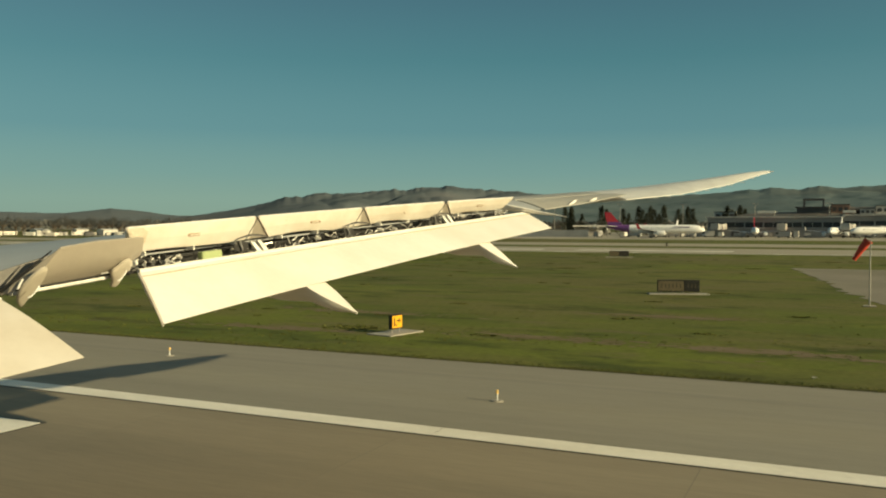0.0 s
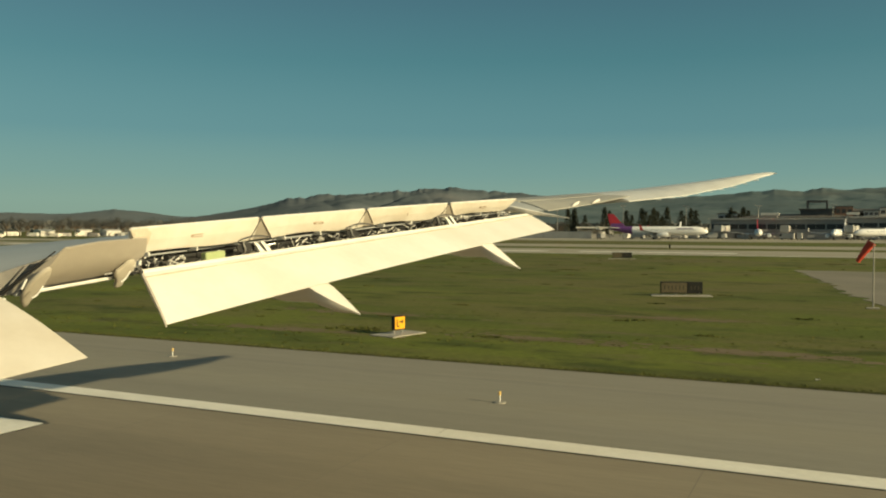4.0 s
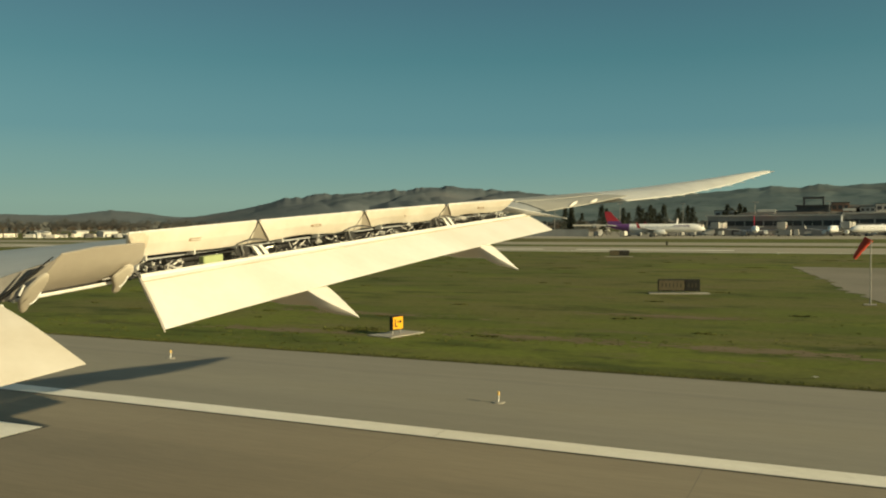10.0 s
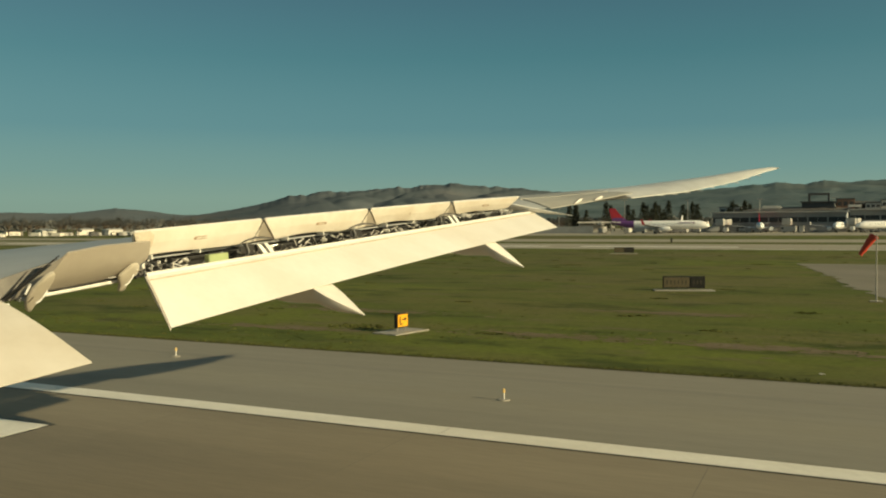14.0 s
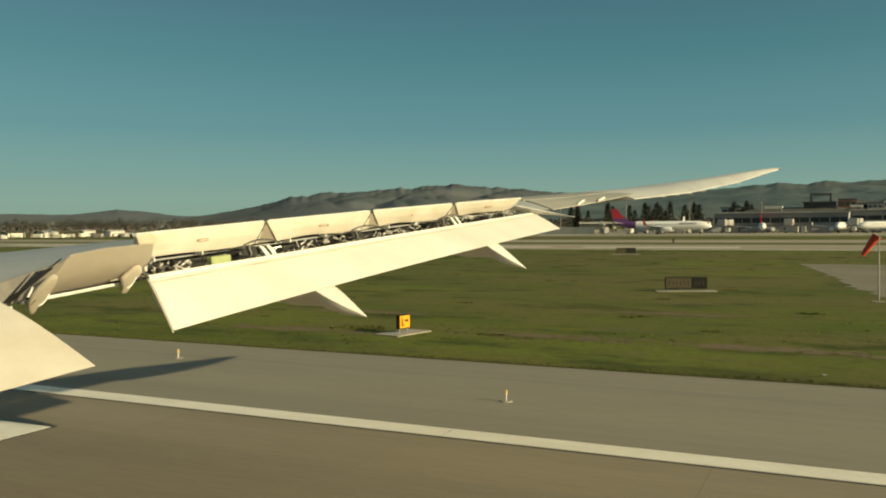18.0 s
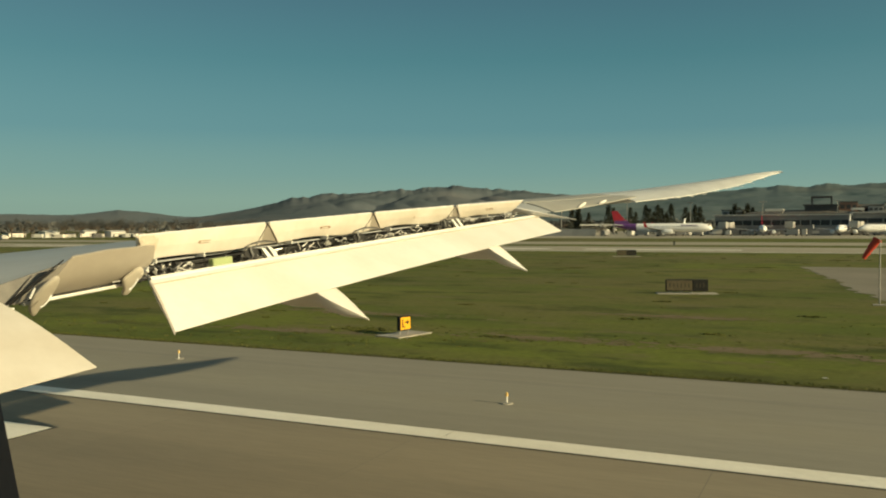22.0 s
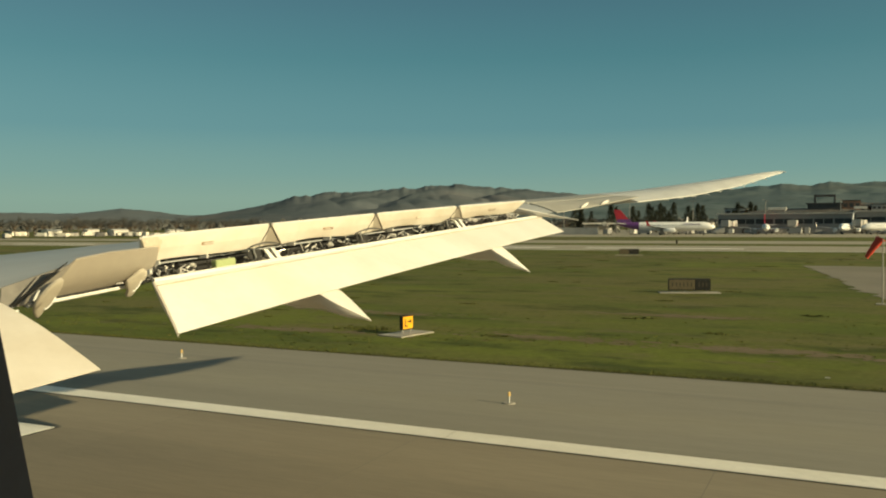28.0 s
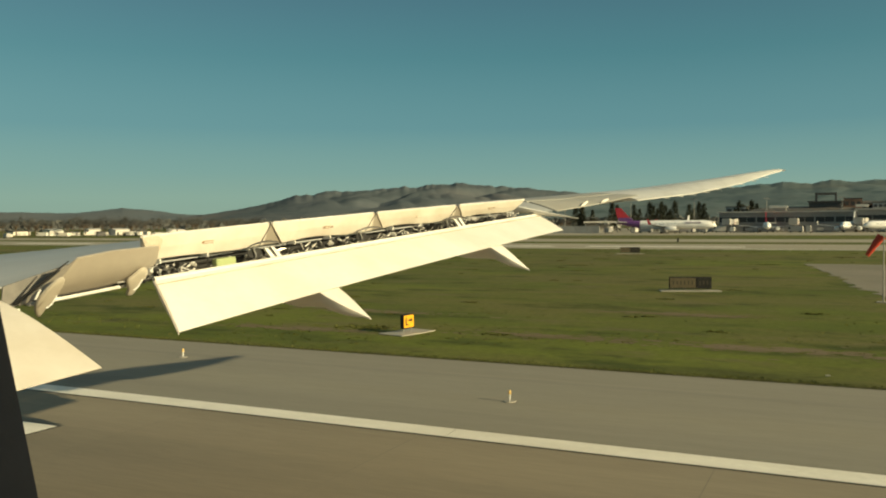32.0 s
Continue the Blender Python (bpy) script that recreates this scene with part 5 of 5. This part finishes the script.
    f = part("tail_fin", loft(bmesh.new(), [[(a * k, -0.18, c * k), ((a - ch) * k, -0.05, c * k), ((a - ch) * k, 0.05, c * k), (a * k, 0.18, c * k)] for a, ch, c in ((-14.0, 6.8, 5.3), (-16.6, 5.0, 8.0), (-19.8, 2.6, 11.6))]), fin, t, "coloured tail fin")
    part("nose_gear", rod(bmesh.new(), (17 * k, 0, 0.4), (17 * k, 0, 2.2 * k), 0.1), "steel", t)
    part("tyre", rod(bmesh.new(), (17 * k, -0.25, 0.4), (17 * k, 0.25, 0.4), 0.4, None, 14), "rubber", t)
    part("cockpit_glass", box(bmesh.new(), 19.6 * k, 20.7 * k, -0.9 * k, 0.9 * k, 4.35 * k, 4.85 * k, 0.1), "glass_dark", t)
    return t, f, k


jx, jy = afar(14.0, 400)
jet, fin, k = airliner(jx, jy, -90 + 6, 44.5, "tail_red", "white airliner with a purple and red tail, parked at a gate", group="")
bm = bmesh.new()
loft(bm, [[(a * k, -w, c * k), ((a - ch) * k, -w, c * k), ((a - ch) * k, w, c * k), (a * k, w, c * k)] for a, ch, c, w in ((-13.6, 7.5, 5.0, 0.26), (-15.3, 5.6, 7.2, 0.22))])
part("fin_band", bm, "tail_purple", fin, "purple lower band of the tail")
n = 18
rings = [[(px * k, r * k * math.cos(math.tau * j / n), (3.9 + dz) * k + r * k * math.sin(math.tau * j / n)) for j in range(n)] for px, r, dz in ((-11, 1.80, 0.18), (-13, 1.63, 0.3), (-18, 0.98, 0.8), (-21.5, 0.33, 1.2))]
part("lettering_bar", box(bmesh.new(), 8.5 * k, 15.5 * k, -1.93 * k, 1.93 * k, 4.75 * k, 5.05 * k), "tail_purple", jet, "plain purple bar in place of lettering")
part("tail_cone", loft(bmesh.new(), rings), "tail_purple", jet, "purple painted tail cone", True)
for b, d, turn, L, f, lab in ((24.9, 426, 172, 36, "jet_white", "plain white airliner parked nose-out at a gate"),
                              (20.2, 425, 186, 36, "tail_red", "white airliner with a red tail, parked nose-out"),
                              (15.0, 428, 176, 32, "jet_white", "small white airliner parked by the terminal"),
                              (27.9, 418, 120, 38, "jet_white", "white airliner parked slantwise at the terminal")):
    x, y = afar(b, d)
    airliner(x, y, turn, L, f, lab)


# ---- terminal and airport buildings ----
def glazed_hall(x, y, turn, width, depth, h, wall, label, roof="roof_dark", bays=8, glass_z=(0.35, 0.75), upper=0.0, name="terminal_building", group="", posts=False, door=True):
    """A hall: its front runs along local x and faces local -y."""
    t = thing(name, label, "building", (x, y, 0.016), turn, group)
    part("wall", box(bmesh.new(), -width / 2, width / 2, 0, depth, 0, h, 0.05), wall, t)
    part("roof", box(bmesh.new(), -width / 2 - 0.8, width / 2 + 0.8, -1.2, depth + 0.8, h, h + 0.7, 0.08), roof, t)
    bw = width / bays
    for i in range(bays):
        x0 = -width / 2 + i * bw
        wdw = part("window", box(bmesh.new(), x0 + 0.35, x0 + bw - 0.35, -0.06, 0.2, h * glass_z[0], h * glass_z[1]), "glass_dark", t, "dark glazed bay")
        part("mullion", box(bmesh.new(), x0 + bw / 2 - 0.08, x0 + bw / 2 + 0.08, -0.12, 0.0, h * glass_z[0], h * glass_z[1]), "wall_grey", wdw)
        if posts:
            part("post", box(bmesh.new(), x0 - 0.2, x0 + 0.2, -0.5, -0.1, 0, h, 0.03), "wall_grey", t)
        if door and i % 3 == 1:
            part("door", box(bmesh.new(), x0 + bw * 0.3, x0 + bw * 0.7, -0.08, 0.1, 0, h * 0.28), "wall_dark", t)
    if upper:
        off = (width * 7.3 + depth) % 1.0 * width * 0.3 - width * 0.15
        part("upper_storey", box(bmesh.new(), off - width * 0.3, off + width * 0.34, depth * 0.3, depth * 0.9, h + 0.7, h + 0.7 + upper, 0.05), "wall_dark", t, "dark set-back upper storey")
        part("upper_roof", box(bmesh.new(), off - width * 0.32, off + width * 0.36, depth * 0.27, depth * 0.93, h + 0.7 + upper, h + 1.2 + upper, 0.05), "wall_grey", t)
        for i in range(5):
            rx = off - width * 0.25 + i * width * 0.12
            part("roof_unit", box(bmesh.new(), rx, rx + 2.4, depth * 0.5, depth * 0.7, h + 1.2 + upper, h + 2.6 + upper, 0.05), "wall_beige", t)
    return t


# front walls face the runway (towards -x)
TX = 446
ys = 60
for w, h, bays, g0, lab in (
        (62, 9.4, 7, 0.50, "long grey concourse with a dark window band"),
        (26, 10.2, 2, 0.56, "plain grey gate lounge with small windows"),
        (58, 9.6, 7, 0.50, "long grey concourse with a dark window band"),
        (34, 10.4, 3, 0.54, "grey glazed hall with a flat roof"),
        (120, 9.6, 12, 0.50, "wide grey terminal hall with dark glass")):
    glazed_hall(TX, ys - w / 2, -90, w, 30, h, "wall_terminal", lab, "wall_grey", bays, glass_z=(g0, 0.76), group="terminal halls")
    ys -= w + 0.5
# dark open parking decks behind the concourse, with a stair tower
deck = thing("parking_garage", "long dark open parking garage behind the concourse", "building", (520, 0, 0), -90)
for i in range(5):
    part("floor_slab", box(bmesh.new(), -6, 190, 0, 34, 2.9 * i + 2.2, 2.9 * i + 3.3, 0.05), "wall_dark", deck)
for i in range(17):
    part("column", box(bmesh.new(), -5 + i * 12, -4.4 + i * 12, 0.4, 1.0, 0, 14), "wall_grey", deck)
part("back_wall", box(bmesh.new(), -6, 190, 20, 20.4, 0, 14), "wall_dark", deck)
part("rail", box(bmesh.new(), -6, 190, 0.1, 0.25, 15.1, 15.9), "pole_grey", deck)
low = thing("dark_roof_hall", "low dark-roofed hall rising behind the concourse", "building", (500, 18, 0), -90)
part("wall", box(bmesh.new(), -34, 26, 0, 30, 0, 11.0, 0.05), "wall_dark", low)
part("roof", loft(bmesh.new(), [[(q, -0.5, 10.9), (q, 8, z), (q, 22, z), (q, 30.5, 10.9)] for q, z in ((-36, 11.4), (-22, 12.9), (8, 13.2), (28, 11.3))]), "roof_dark", low)
x, y = afar(23.6, 505)
tower = glazed_hall(x, y, -90, 17, 10, 15.2, "wall_dark", "dark stair tower with an open top behind the terminal", "wall_dark", 2, (0.66, 0.74), door=False)
for a0, a1, z0, z1 in ((-5.4, -4.4, 15.9, 19.4), (4.4, 5.4, 15.9, 19.4), (-5.4, 5.4, 19.4, 20.4)):
    part("portal", box(bmesh.new(), a0, a1, 1, 9, z0, z1, 0.05), "wall_dark", tower, "dark open frame on the roof")
for b, d, w in ((20.9, 476, 9), (25.6, 470, 6)):
    x, y = afar(b, d)
    t = thing("roof_canopy", "small bright white canopy above the roofs", "canopy", (x, y, 0), -90, "white canopies")
    part("canopy", box(bmesh.new(), -w / 2, w / 2, -2, 2, 12.0, 13.2, 0.2), "wall_white", t)
    for q in (-0.4, 0.4):
        part("post", rod(bmesh.new(), (q * w, 0, 0), (q * w, 0, 12.0), 0.25), "pole_grey", t)


# plant rooms on the roofs beyond
for b, d, w, h0, h1, paint, lab in ((25.1, 512, 9, 11.5, 17.0, "roof_block_brown", "brown brick plant room above the terminal roof"),
                                    (26.6, 500, 7, 11.0, 14.4, "wall_grey", "grey plant room on the terminal roof"),
                                    (27.6, 520, 10, 11.5, 16.2, "wall_beige", "beige plant room above the dark garage roof"),
                                    (18.4, 520, 12, 9.0, 13.4, "wall_grey", "grey plant room beyond the concourse roof")):
    x, y = afar(b, d)
    t = thing("plant_room", lab, "building", (x, y, 0), -90, "roof plant rooms")
    part("wall", box(bmesh.new(), -w / 2, w / 2, 0, 8, 0, h1, 0.05), paint, t)
    part("roof", box(bmesh.new(), -w / 2 - 0.3, w / 2 + 0.3, -0.3, 8.3, h1, h1 + 0.4, 0.05), "roof_dark", t)
    for i in range(3):
        q = -w / 2 + (i + 0.5) * w / 3
        part("louvre", box(bmesh.new(), q - w * 0.11, q + w * 0.11, -0.08, 0.1, h0 + (h1 - h0) * 0.35, h0 + (h1 - h0) * 0.75), "wall_dark", t)


# jet bridges from the halls
def jet_bridge(x, y, turn, L):
    t = thing("jet_bridge", "pale covered jet bridge on a wheeled column", "jet bridge", (x, y, 0.016), turn, "jet bridges")
    part("tunnel", box(bmesh.new(), 0, L * 0.55, -1.5, 1.5, 3.6, 6.4, 0.1), "wall_grey", t, "grey corrugated tunnel")
    part("inner_tunnel", box(bmesh.new(), L * 0.55, L, -1.25, 1.25, 3.8, 6.2, 0.1), "wall_terminal", t)
    part("cab", box(bmesh.new(), L, L + 3.2, -1.9, 1.9, 3.5, 6.6, 0.2), "wall_grey", t, "grey docking cab")
    part("column", box(bmesh.new(), L * 0.8 - 0.3, L * 0.8 + 0.3, -1.2, 1.2, 0.5, 3.8, 0.05), "pole_grey", t)
    for s in (-1, 1):
        part("tyre", rod(bmesh.new(), (L * 0.8, s * 1.3 - 0.2, 0.5), (L * 0.8, s * 1.3 + 0.2, 0.5), 0.5, None, 14), "rubber", t)
    return t


first = jet_bridge(TX - 1.2, 24, 180, 20)
for y, turn in ((52, 176), (-6, 172), (-40, 186), (-80, 178)):
    copy_thing(first, pose(TX - 1.2, y, 0.016, 0, 0, turn))


# service vehicles and baggage carts on the apron
def van(x, y, turn, paint, label, L=5.5, h=2.4):
    t = thing("service_van", label, "vehicle", (x, y, 0.016), turn, "service vehicles")
    part("body", box(bmesh.new(), -L / 2, L / 2, -1, 1, 0.45, h, 0.15), paint, t)
    part("cab_glass", box(bmesh.new(), L / 2 - 1.2, L / 2 - 0.2, -1.02, 1.02, h * 0.55, h * 0.88, 0.02), "glass_dark", t)
    for a in (-L * 0.32, L * 0.32):
        for s in (-0.95, 0.95):
            part("tyre", rod(bmesh.new(), (a, s - 0.12, 0.36), (a, s + 0.12, 0.36), 0.36, None, 14), "rubber", t)
    return t


def cart(x, y, turn):
    t = thing("baggage_cart", "covered grey baggage cart on small wheels", "cart", (x, y, 0.016), turn, "baggage carts")
    part("deck", box(bmesh.new(), -1.5, 1.5, -0.75, 0.75, 0.4, 0.55, 0.02), "pole_grey", t)
    part("cover", box(bmesh.new(), -1.45, 1.45, -0.72, 0.72, 0.56, 1.9, 0.1), "wall_grey", t)
    for a in (-1.1, 1.1):
        for s in (-0.7, 0.7):
            part("tyre", rod(bmesh.new(), (a, s - 0.08, 0.2), (a, s + 0.08, 0.2), 0.2, None, 10), "rubber", t)
    return t


rg = random.Random(8)
for i in range(16):
    b = rg.uniform(10, 28)
    x, y = afar(b, rg.uniform(395, 455))
    paint, lab = rg.choice((("wall_white", "white service van on the apron"), ("wall_terminal", "dark grey service van on the apron"), ("wall_grey", "grey service truck on the apron")))
    van(x, y, rg.choice((80, 95, 5, 180)), paint, lab, rg.uniform(4.8, 8), rg.uniform(2.1, 3.2))
cart0 = cart(*afar(21, 425), 90)
for i in range(14):
    x, y = afar(rg.uniform(14, 28), rg.uniform(415, 445))
    copy_thing(cart0, pose(x, y, 0.016, 0, 0, rg.uniform(0, 180)))

# grey apron wall, lamp masts and an open shelter
bm = bmesh.new()
wall = thing("apron_wall", "long low grey wall along the apron", "wall", (404, 152, 0), -90, kind="structure")
for i in range(14):
    part("panel", box(bmesh.new(), -42 + i * 6, -42.06 + i * 6 + 6, -0.15, 0.15, 0, 3.4, 0.03), "wall_grey", wall)


def mast(x, y, h):
    t = thing("lamp_mast", "tall thin grey apron lamp mast", "lamp mast", (x, y, 0), 0, "lamp masts")
    part("base", rod(bmesh.new(), (0, 0, 0), (0, 0, 0.9), 0.45, 0.4, 12), "concrete", t)
    part("pole", rod(bmesh.new(), (0, 0, 0.9), (0, 0, h), 0.24, 0.1, 10), "pole_grey", t)
    head = part("lamp_frame", rod(bmesh.new(), (0, -1.6, h), (0, 1.6, h), 0.08), "pole_grey", t)
    for s in (-1.3, -0.45, 0.45, 1.3):
        part("lamp", box(bmesh.new(), -0.35, 0.1, s - 0.25, s + 0.25, h - 0.35, h - 0.08, 0.03), "wall_grey", head)
    return t


m0 = mast(*afar(11.8, 455), 17)
for b, d in ((15.8, 470), (20.2, 470), (24.5, 470), (7.5, 480)):
    copy_thing(m0, pose(*afar(b, d), 0))
x, y = afar(9.9, 440)
sh = thing("open_shelter", "flat-roofed open shelter with white roof edge", "shelter", (x, y, 0.016), -75)
part("roof", box(bmesh.new(), -9, 9, -4, 4, 5.0, 5.7, 0.05), "wall_white", sh)
for a in (-8, -2.7, 2.7, 8):
    for c in (-3.3, 3.3):
        part("post", box(bmesh.new(), a - 0.2, a + 0.2, c - 0.2, c + 0.2, 0, 5.0), "pole_grey", sh)
part("back_wall", box(bmesh.new(), -8.5, 4, 3.6, 3.8, 0, 4.2), "wall_grey", sh)


# white sheds and warehouses far ahead
def shed(bearing, dist, w, d, h, turn, wall, label):
    x, y = afar(bearing, dist)
    t = thing("shed", label, "building", (x, y, 0), turn, "far sheds")
    part("wall", box(bmesh.new(), -w / 2, w / 2, -d / 2, d / 2, 0, h, 0.05), wall, t)
    bm = bmesh.new()
    loft(bm, [[(s * (w / 2 + 0.4), -d / 2 - 0.4, h), (s * (w / 2 + 0.4), 0, h + d * 0.10), (s * (w / 2 + 0.4), d / 2 + 0.4, h)] for s in (-1, 1)])
    part("roof", bm, "wall_white" if wall == "wall_white" else "roof_dark", t)
    for i in range(max(2, int(w // 7))):
        x0 = -w / 2 + 2 + i * (w - 4) / max(2, int(w // 7))
        part("door", box(bmesh.new(), x0, x0 + 2.6, -d / 2 - 0.06, -d / 2 + 0.1, 0, h * 0.62), "wall_grey", t)
    return t


for b, d, w, dd, h, wall, lab in ((-25.4, 400, 11, 9, 4.6, "wall_white", "white low shed with a shallow roof"),
                                  (-23.2, 420, 10, 8, 4.8, "wall_white", "white storage shed with grey doors"),
                                  (-21.6, 405, 12, 9, 4.6, "wall_white", "white low shed with a shallow roof"),
                                  (-27.3, 430, 14, 9, 3.6, "wall_beige", "long beige shed with grey doors"),
                                  (-24.3, 400, 8, 6, 2.8, "wall_grey", "small grey hut standing by the taxiway"),
                                  (-22.6, 405, 7, 6, 2.6, "wall_beige", "small beige hut by the taxiway"),
                                  (-20.3, 390, 9, 7, 3.2, "wall_beige", "small beige shed with a dark roof"),
                                  (-18.2, 410, 12, 8, 4.0, "wall_white", "small white shed with grey doors"),
                                  (-15.2, 430, 14, 10, 4.4, "wall_white", "wide white shed with grey doors"),
                                  (10.6, 560, 16, 9, 9, "wall_white", "white shed roof among the trees"),
                                  (16.4, 640, 26, 10, 9, "wall_beige", "beige warehouse behind the parked airliner")):
    shed(b, d * 1.3, w * 0.75, dd * 0.8, h * 0.66, -90 - b + VIEW + 30, wall, lab)
rg = random.Random(31)
for i in range(40):
    x, y = afar(rg.uniform(-28, -13), rg.uniform(440, 510))
    van(x, y, rg.uniform(0, 180), rg.choice(("wall_beige", "wall_white", "wall_grey", "wall_dark")), "small parked vehicle by the far sheds", rg.uniform(4.4, 6), rg.uniform(1.6, 2.3))


# ---- trees ----
def clumps(bm, centres, rg, size, per=5):
    for c in centres:
        for _ in range(per):
            o = Vector(c) + Vector((rg.gauss(0, 1), rg.gauss(0, 1), rg.gauss(0, 0.8))) * size * 0.6
            a, b = rg.uniform(0, math.tau), rg.uniform(-0.9, 0.9)
            u = Vector((math.cos(a), math.sin(a), b)) * size * rg.uniform(0.5, 1.0)
            v = Vector((-math.sin(a), math.cos(a), rg.uniform(-0.6, 0.6))) * size * rg.uniform(0.4, 0.9)
            bm.faces.new([bm.verts.new(o - u * 0.6), bm.verts.new(o + v * 0.5), bm.verts.new(o + u * 0.7), bm.verts.new(o - v * 0.6)])


def conifer(x, y, h, seed):
    rg = random.Random(seed)
    t = thing("conifer", "dark narrow conifer with an uneven pointed crown", "tree", (x, y, 0), 0, "dark conifers")
    trunk = bmesh.new()
    rod(trunk, (0, 0, -0.2), (0, 0, h * 0.95), h * 0.02, 0.03, 7)
    for i in range(16):
        z = h * rg.uniform(0.12, 0.9)
        a = rg.uniform(0, math.tau)
        r = (1 - z / h) * h * 0.18
        rod(trunk, (0, 0, z), (r * math.cos(a), r * math.sin(a), z + r * 0.3), 0.07, 0.02, 5)
    part("trunk", trunk, "bark", t)
    bm = bmesh.new()
    cs = []
    for i in range(210):
        s = rg.random() ** 0.8
        z = h * (0.08 + 0.92 * s)
        r = h * 0.25 * (1 - s) ** 0.62 * rg.uniform(0.3, 1.0) * (1 + 0.25 * math.sin(9 * s + seed))
        a = rg.uniform(0, math.tau)
        cs.append((r * math.cos(a), r * math.sin(a), z - r * 0.3))
    clumps(bm, cs, rg, h * 0.05, 6)
    part("crown", bm, "leaf_dark", t)
    return t


def broadleaf(x, y, h, seed, leaf, label, sparse=1.0):
    rg = random.Random(seed)
    t = thing("broadleaf_tree", label, "tree", (x, y, 0), 0, "town trees")
    trunk = bmesh.new()
    rod(trunk, (0, 0, -0.2), (0, 0, h * 0.4), h * 0.035, h * 0.022, 7)
    tips = []
    for i in range(9):
        a = math.tau * i / 9 + rg.uniform(-0.3, 0.3)
        e = Vector((math.cos(a) * h * rg.uniform(0.15, 0.38), math.sin(a) * h * rg.uniform(0.15, 0.38), h * rg.uniform(0.55, 0.92)))
        rod(trunk, (0, 0, h * 0.38), e, h * 0.018, 0.03, 5)
        tips.append(e)
    part("trunk", trunk, "bark", t)
    bm = bmesh.new()
    cs = []
    for i in range(int(90 * sparse)):
        e = rg.choice(tips)
        cs.append(e + Vector((rg.gauss(0, 1), rg.gauss(0, 1), rg.gauss(0, 0.7))) * h * 0.10)
    clumps(bm, cs, rg, h * 0.055, 5)
    part("crown", bm, leaf, t)
    return t


protos = [conifer(*afar(8.6 + 0.01 * i, 505 + 8 * i), h, 40 + i) for i, h in enumerate((15, 12.5, 16.5))]
rg = random.Random(17)
for i, b in enumerate((12.0, 12.35, 13.0, 13.25, 13.5, 13.75, 14.0, 14.3, 14.6, 15.5, 15.75, 16.1, 16.4, 18.3, 18.55, 18.8, 19.05, 19.3, 19.6, 19.85, 10.6, 10.9, 9.3, 8.2)):
    d = 498 + 11 * (i * 5 % 4)
    c = copy_thing(protos[i % 3], pose(*afar(b, d), 0, 0, 0, rg.uniform(0, 360)))
bl = [broadleaf(*afar(-20 - i, 600), h, 60 + i, leaf, lab) for i, (h, leaf, lab) in enumerate((
    (9, "leaf_brown", "bare brown winter tree with fine twigs"), (11, "leaf_olive", "olive-green rounded tree in leaf"), (8, "leaf_brown", "rust-brown bare winter tree in town"), (10, "leaf_olive", "dull green town tree in leaf")))]
for i in range(120):
    b = rg.uniform(-30, -13) if i % 2 else rg.uniform(7, 30)
    d = rg.uniform(500, 760) if b < 0 else rg.uniform(540, 800)
    copy_thing(bl[i % 4], pose(*afar(b, d), 0, 0, 0, rg.uniform(0, 360)))

# woods and town behind, out to the hills' foot
bm = bmesh.new()
cs = []
for i in range(5200):
    b = rg.uniform(-34, 34)
    d = rg.uniform(760, 2300)
    x, y = afar(b, d)
    cs.append((x, y, rg.uniform(0, 5) + d * 0.0025))
vs, fs = [], []
for c in cs:
    for _ in range(7):
        o = Vector(c) + Vector((rg.gauss(0, 4), rg.gauss(0, 4), rg.gauss(0, 1.6)))
        s, a = rg.uniform(1.0, 2.6), rg.uniform(0, math.tau)
        u, i0 = Vector((math.cos(a), math.sin(a), 0)) * s, len(vs)
        vs += [o - u, o + Vector((0, 0, -s * 0.7)), o + u * rg.uniform(0.6, 1.2), o + u * 0.4 + Vector((0, 0, s * rg.uniform(0.4, 0.9))), o - u * 0.5 + Vector((0, 0, s * rg.uniform(0.4, 0.9)))]
        fs.append((i0, i0 + 1, i0 + 2, i0 + 3, i0 + 4))
me = bpy.data.meshes.new("far_woods")
me.from_pydata(vs, [], fs)
me.materials.append(M["leaf_olive"])
tagged(new("far_woods", me), "distant belt of brown and olive trees before the hills, greyed for haze", "woods", kind="stuff")

# ---- concrete slabs of the runway, nearest the aircraft ----
slab = bmesh.new()
box(slab, -3.745, 3.745, -3.745, 3.745, -0.03, 0.0)
me = mesh_of(slab, "runway")
for i in range(3):
    for j in range(11):
        ob = new("slab", me)
        ob.parent = runway
        ob.matrix_world = pose(LINE_X - 0.56 - 3.75 - 7.5 * i, -16 + 7.5 * j, 0.02 if (i, j) else 0.0199)
X0, Y0 = LINE_X - 0.56, -19.75
for i in range(1, 4):
    part("joint_seal", box(bmesh.new(), X0 - 7.5 * i - 0.014, X0 - 7.5 * i + 0.014, Y0, Y0 + 82.5, 0.004, 0.0212), "joint_filler", runway)
for j in range(1, 11):
    part("joint_seal", box(bmesh.new(), X0 - 22.5, X0, Y0 + 7.5 * j - 0.014, Y0 + 7.5 * j + 0.014, 0.004, 0.0208), "joint_filler", runway)
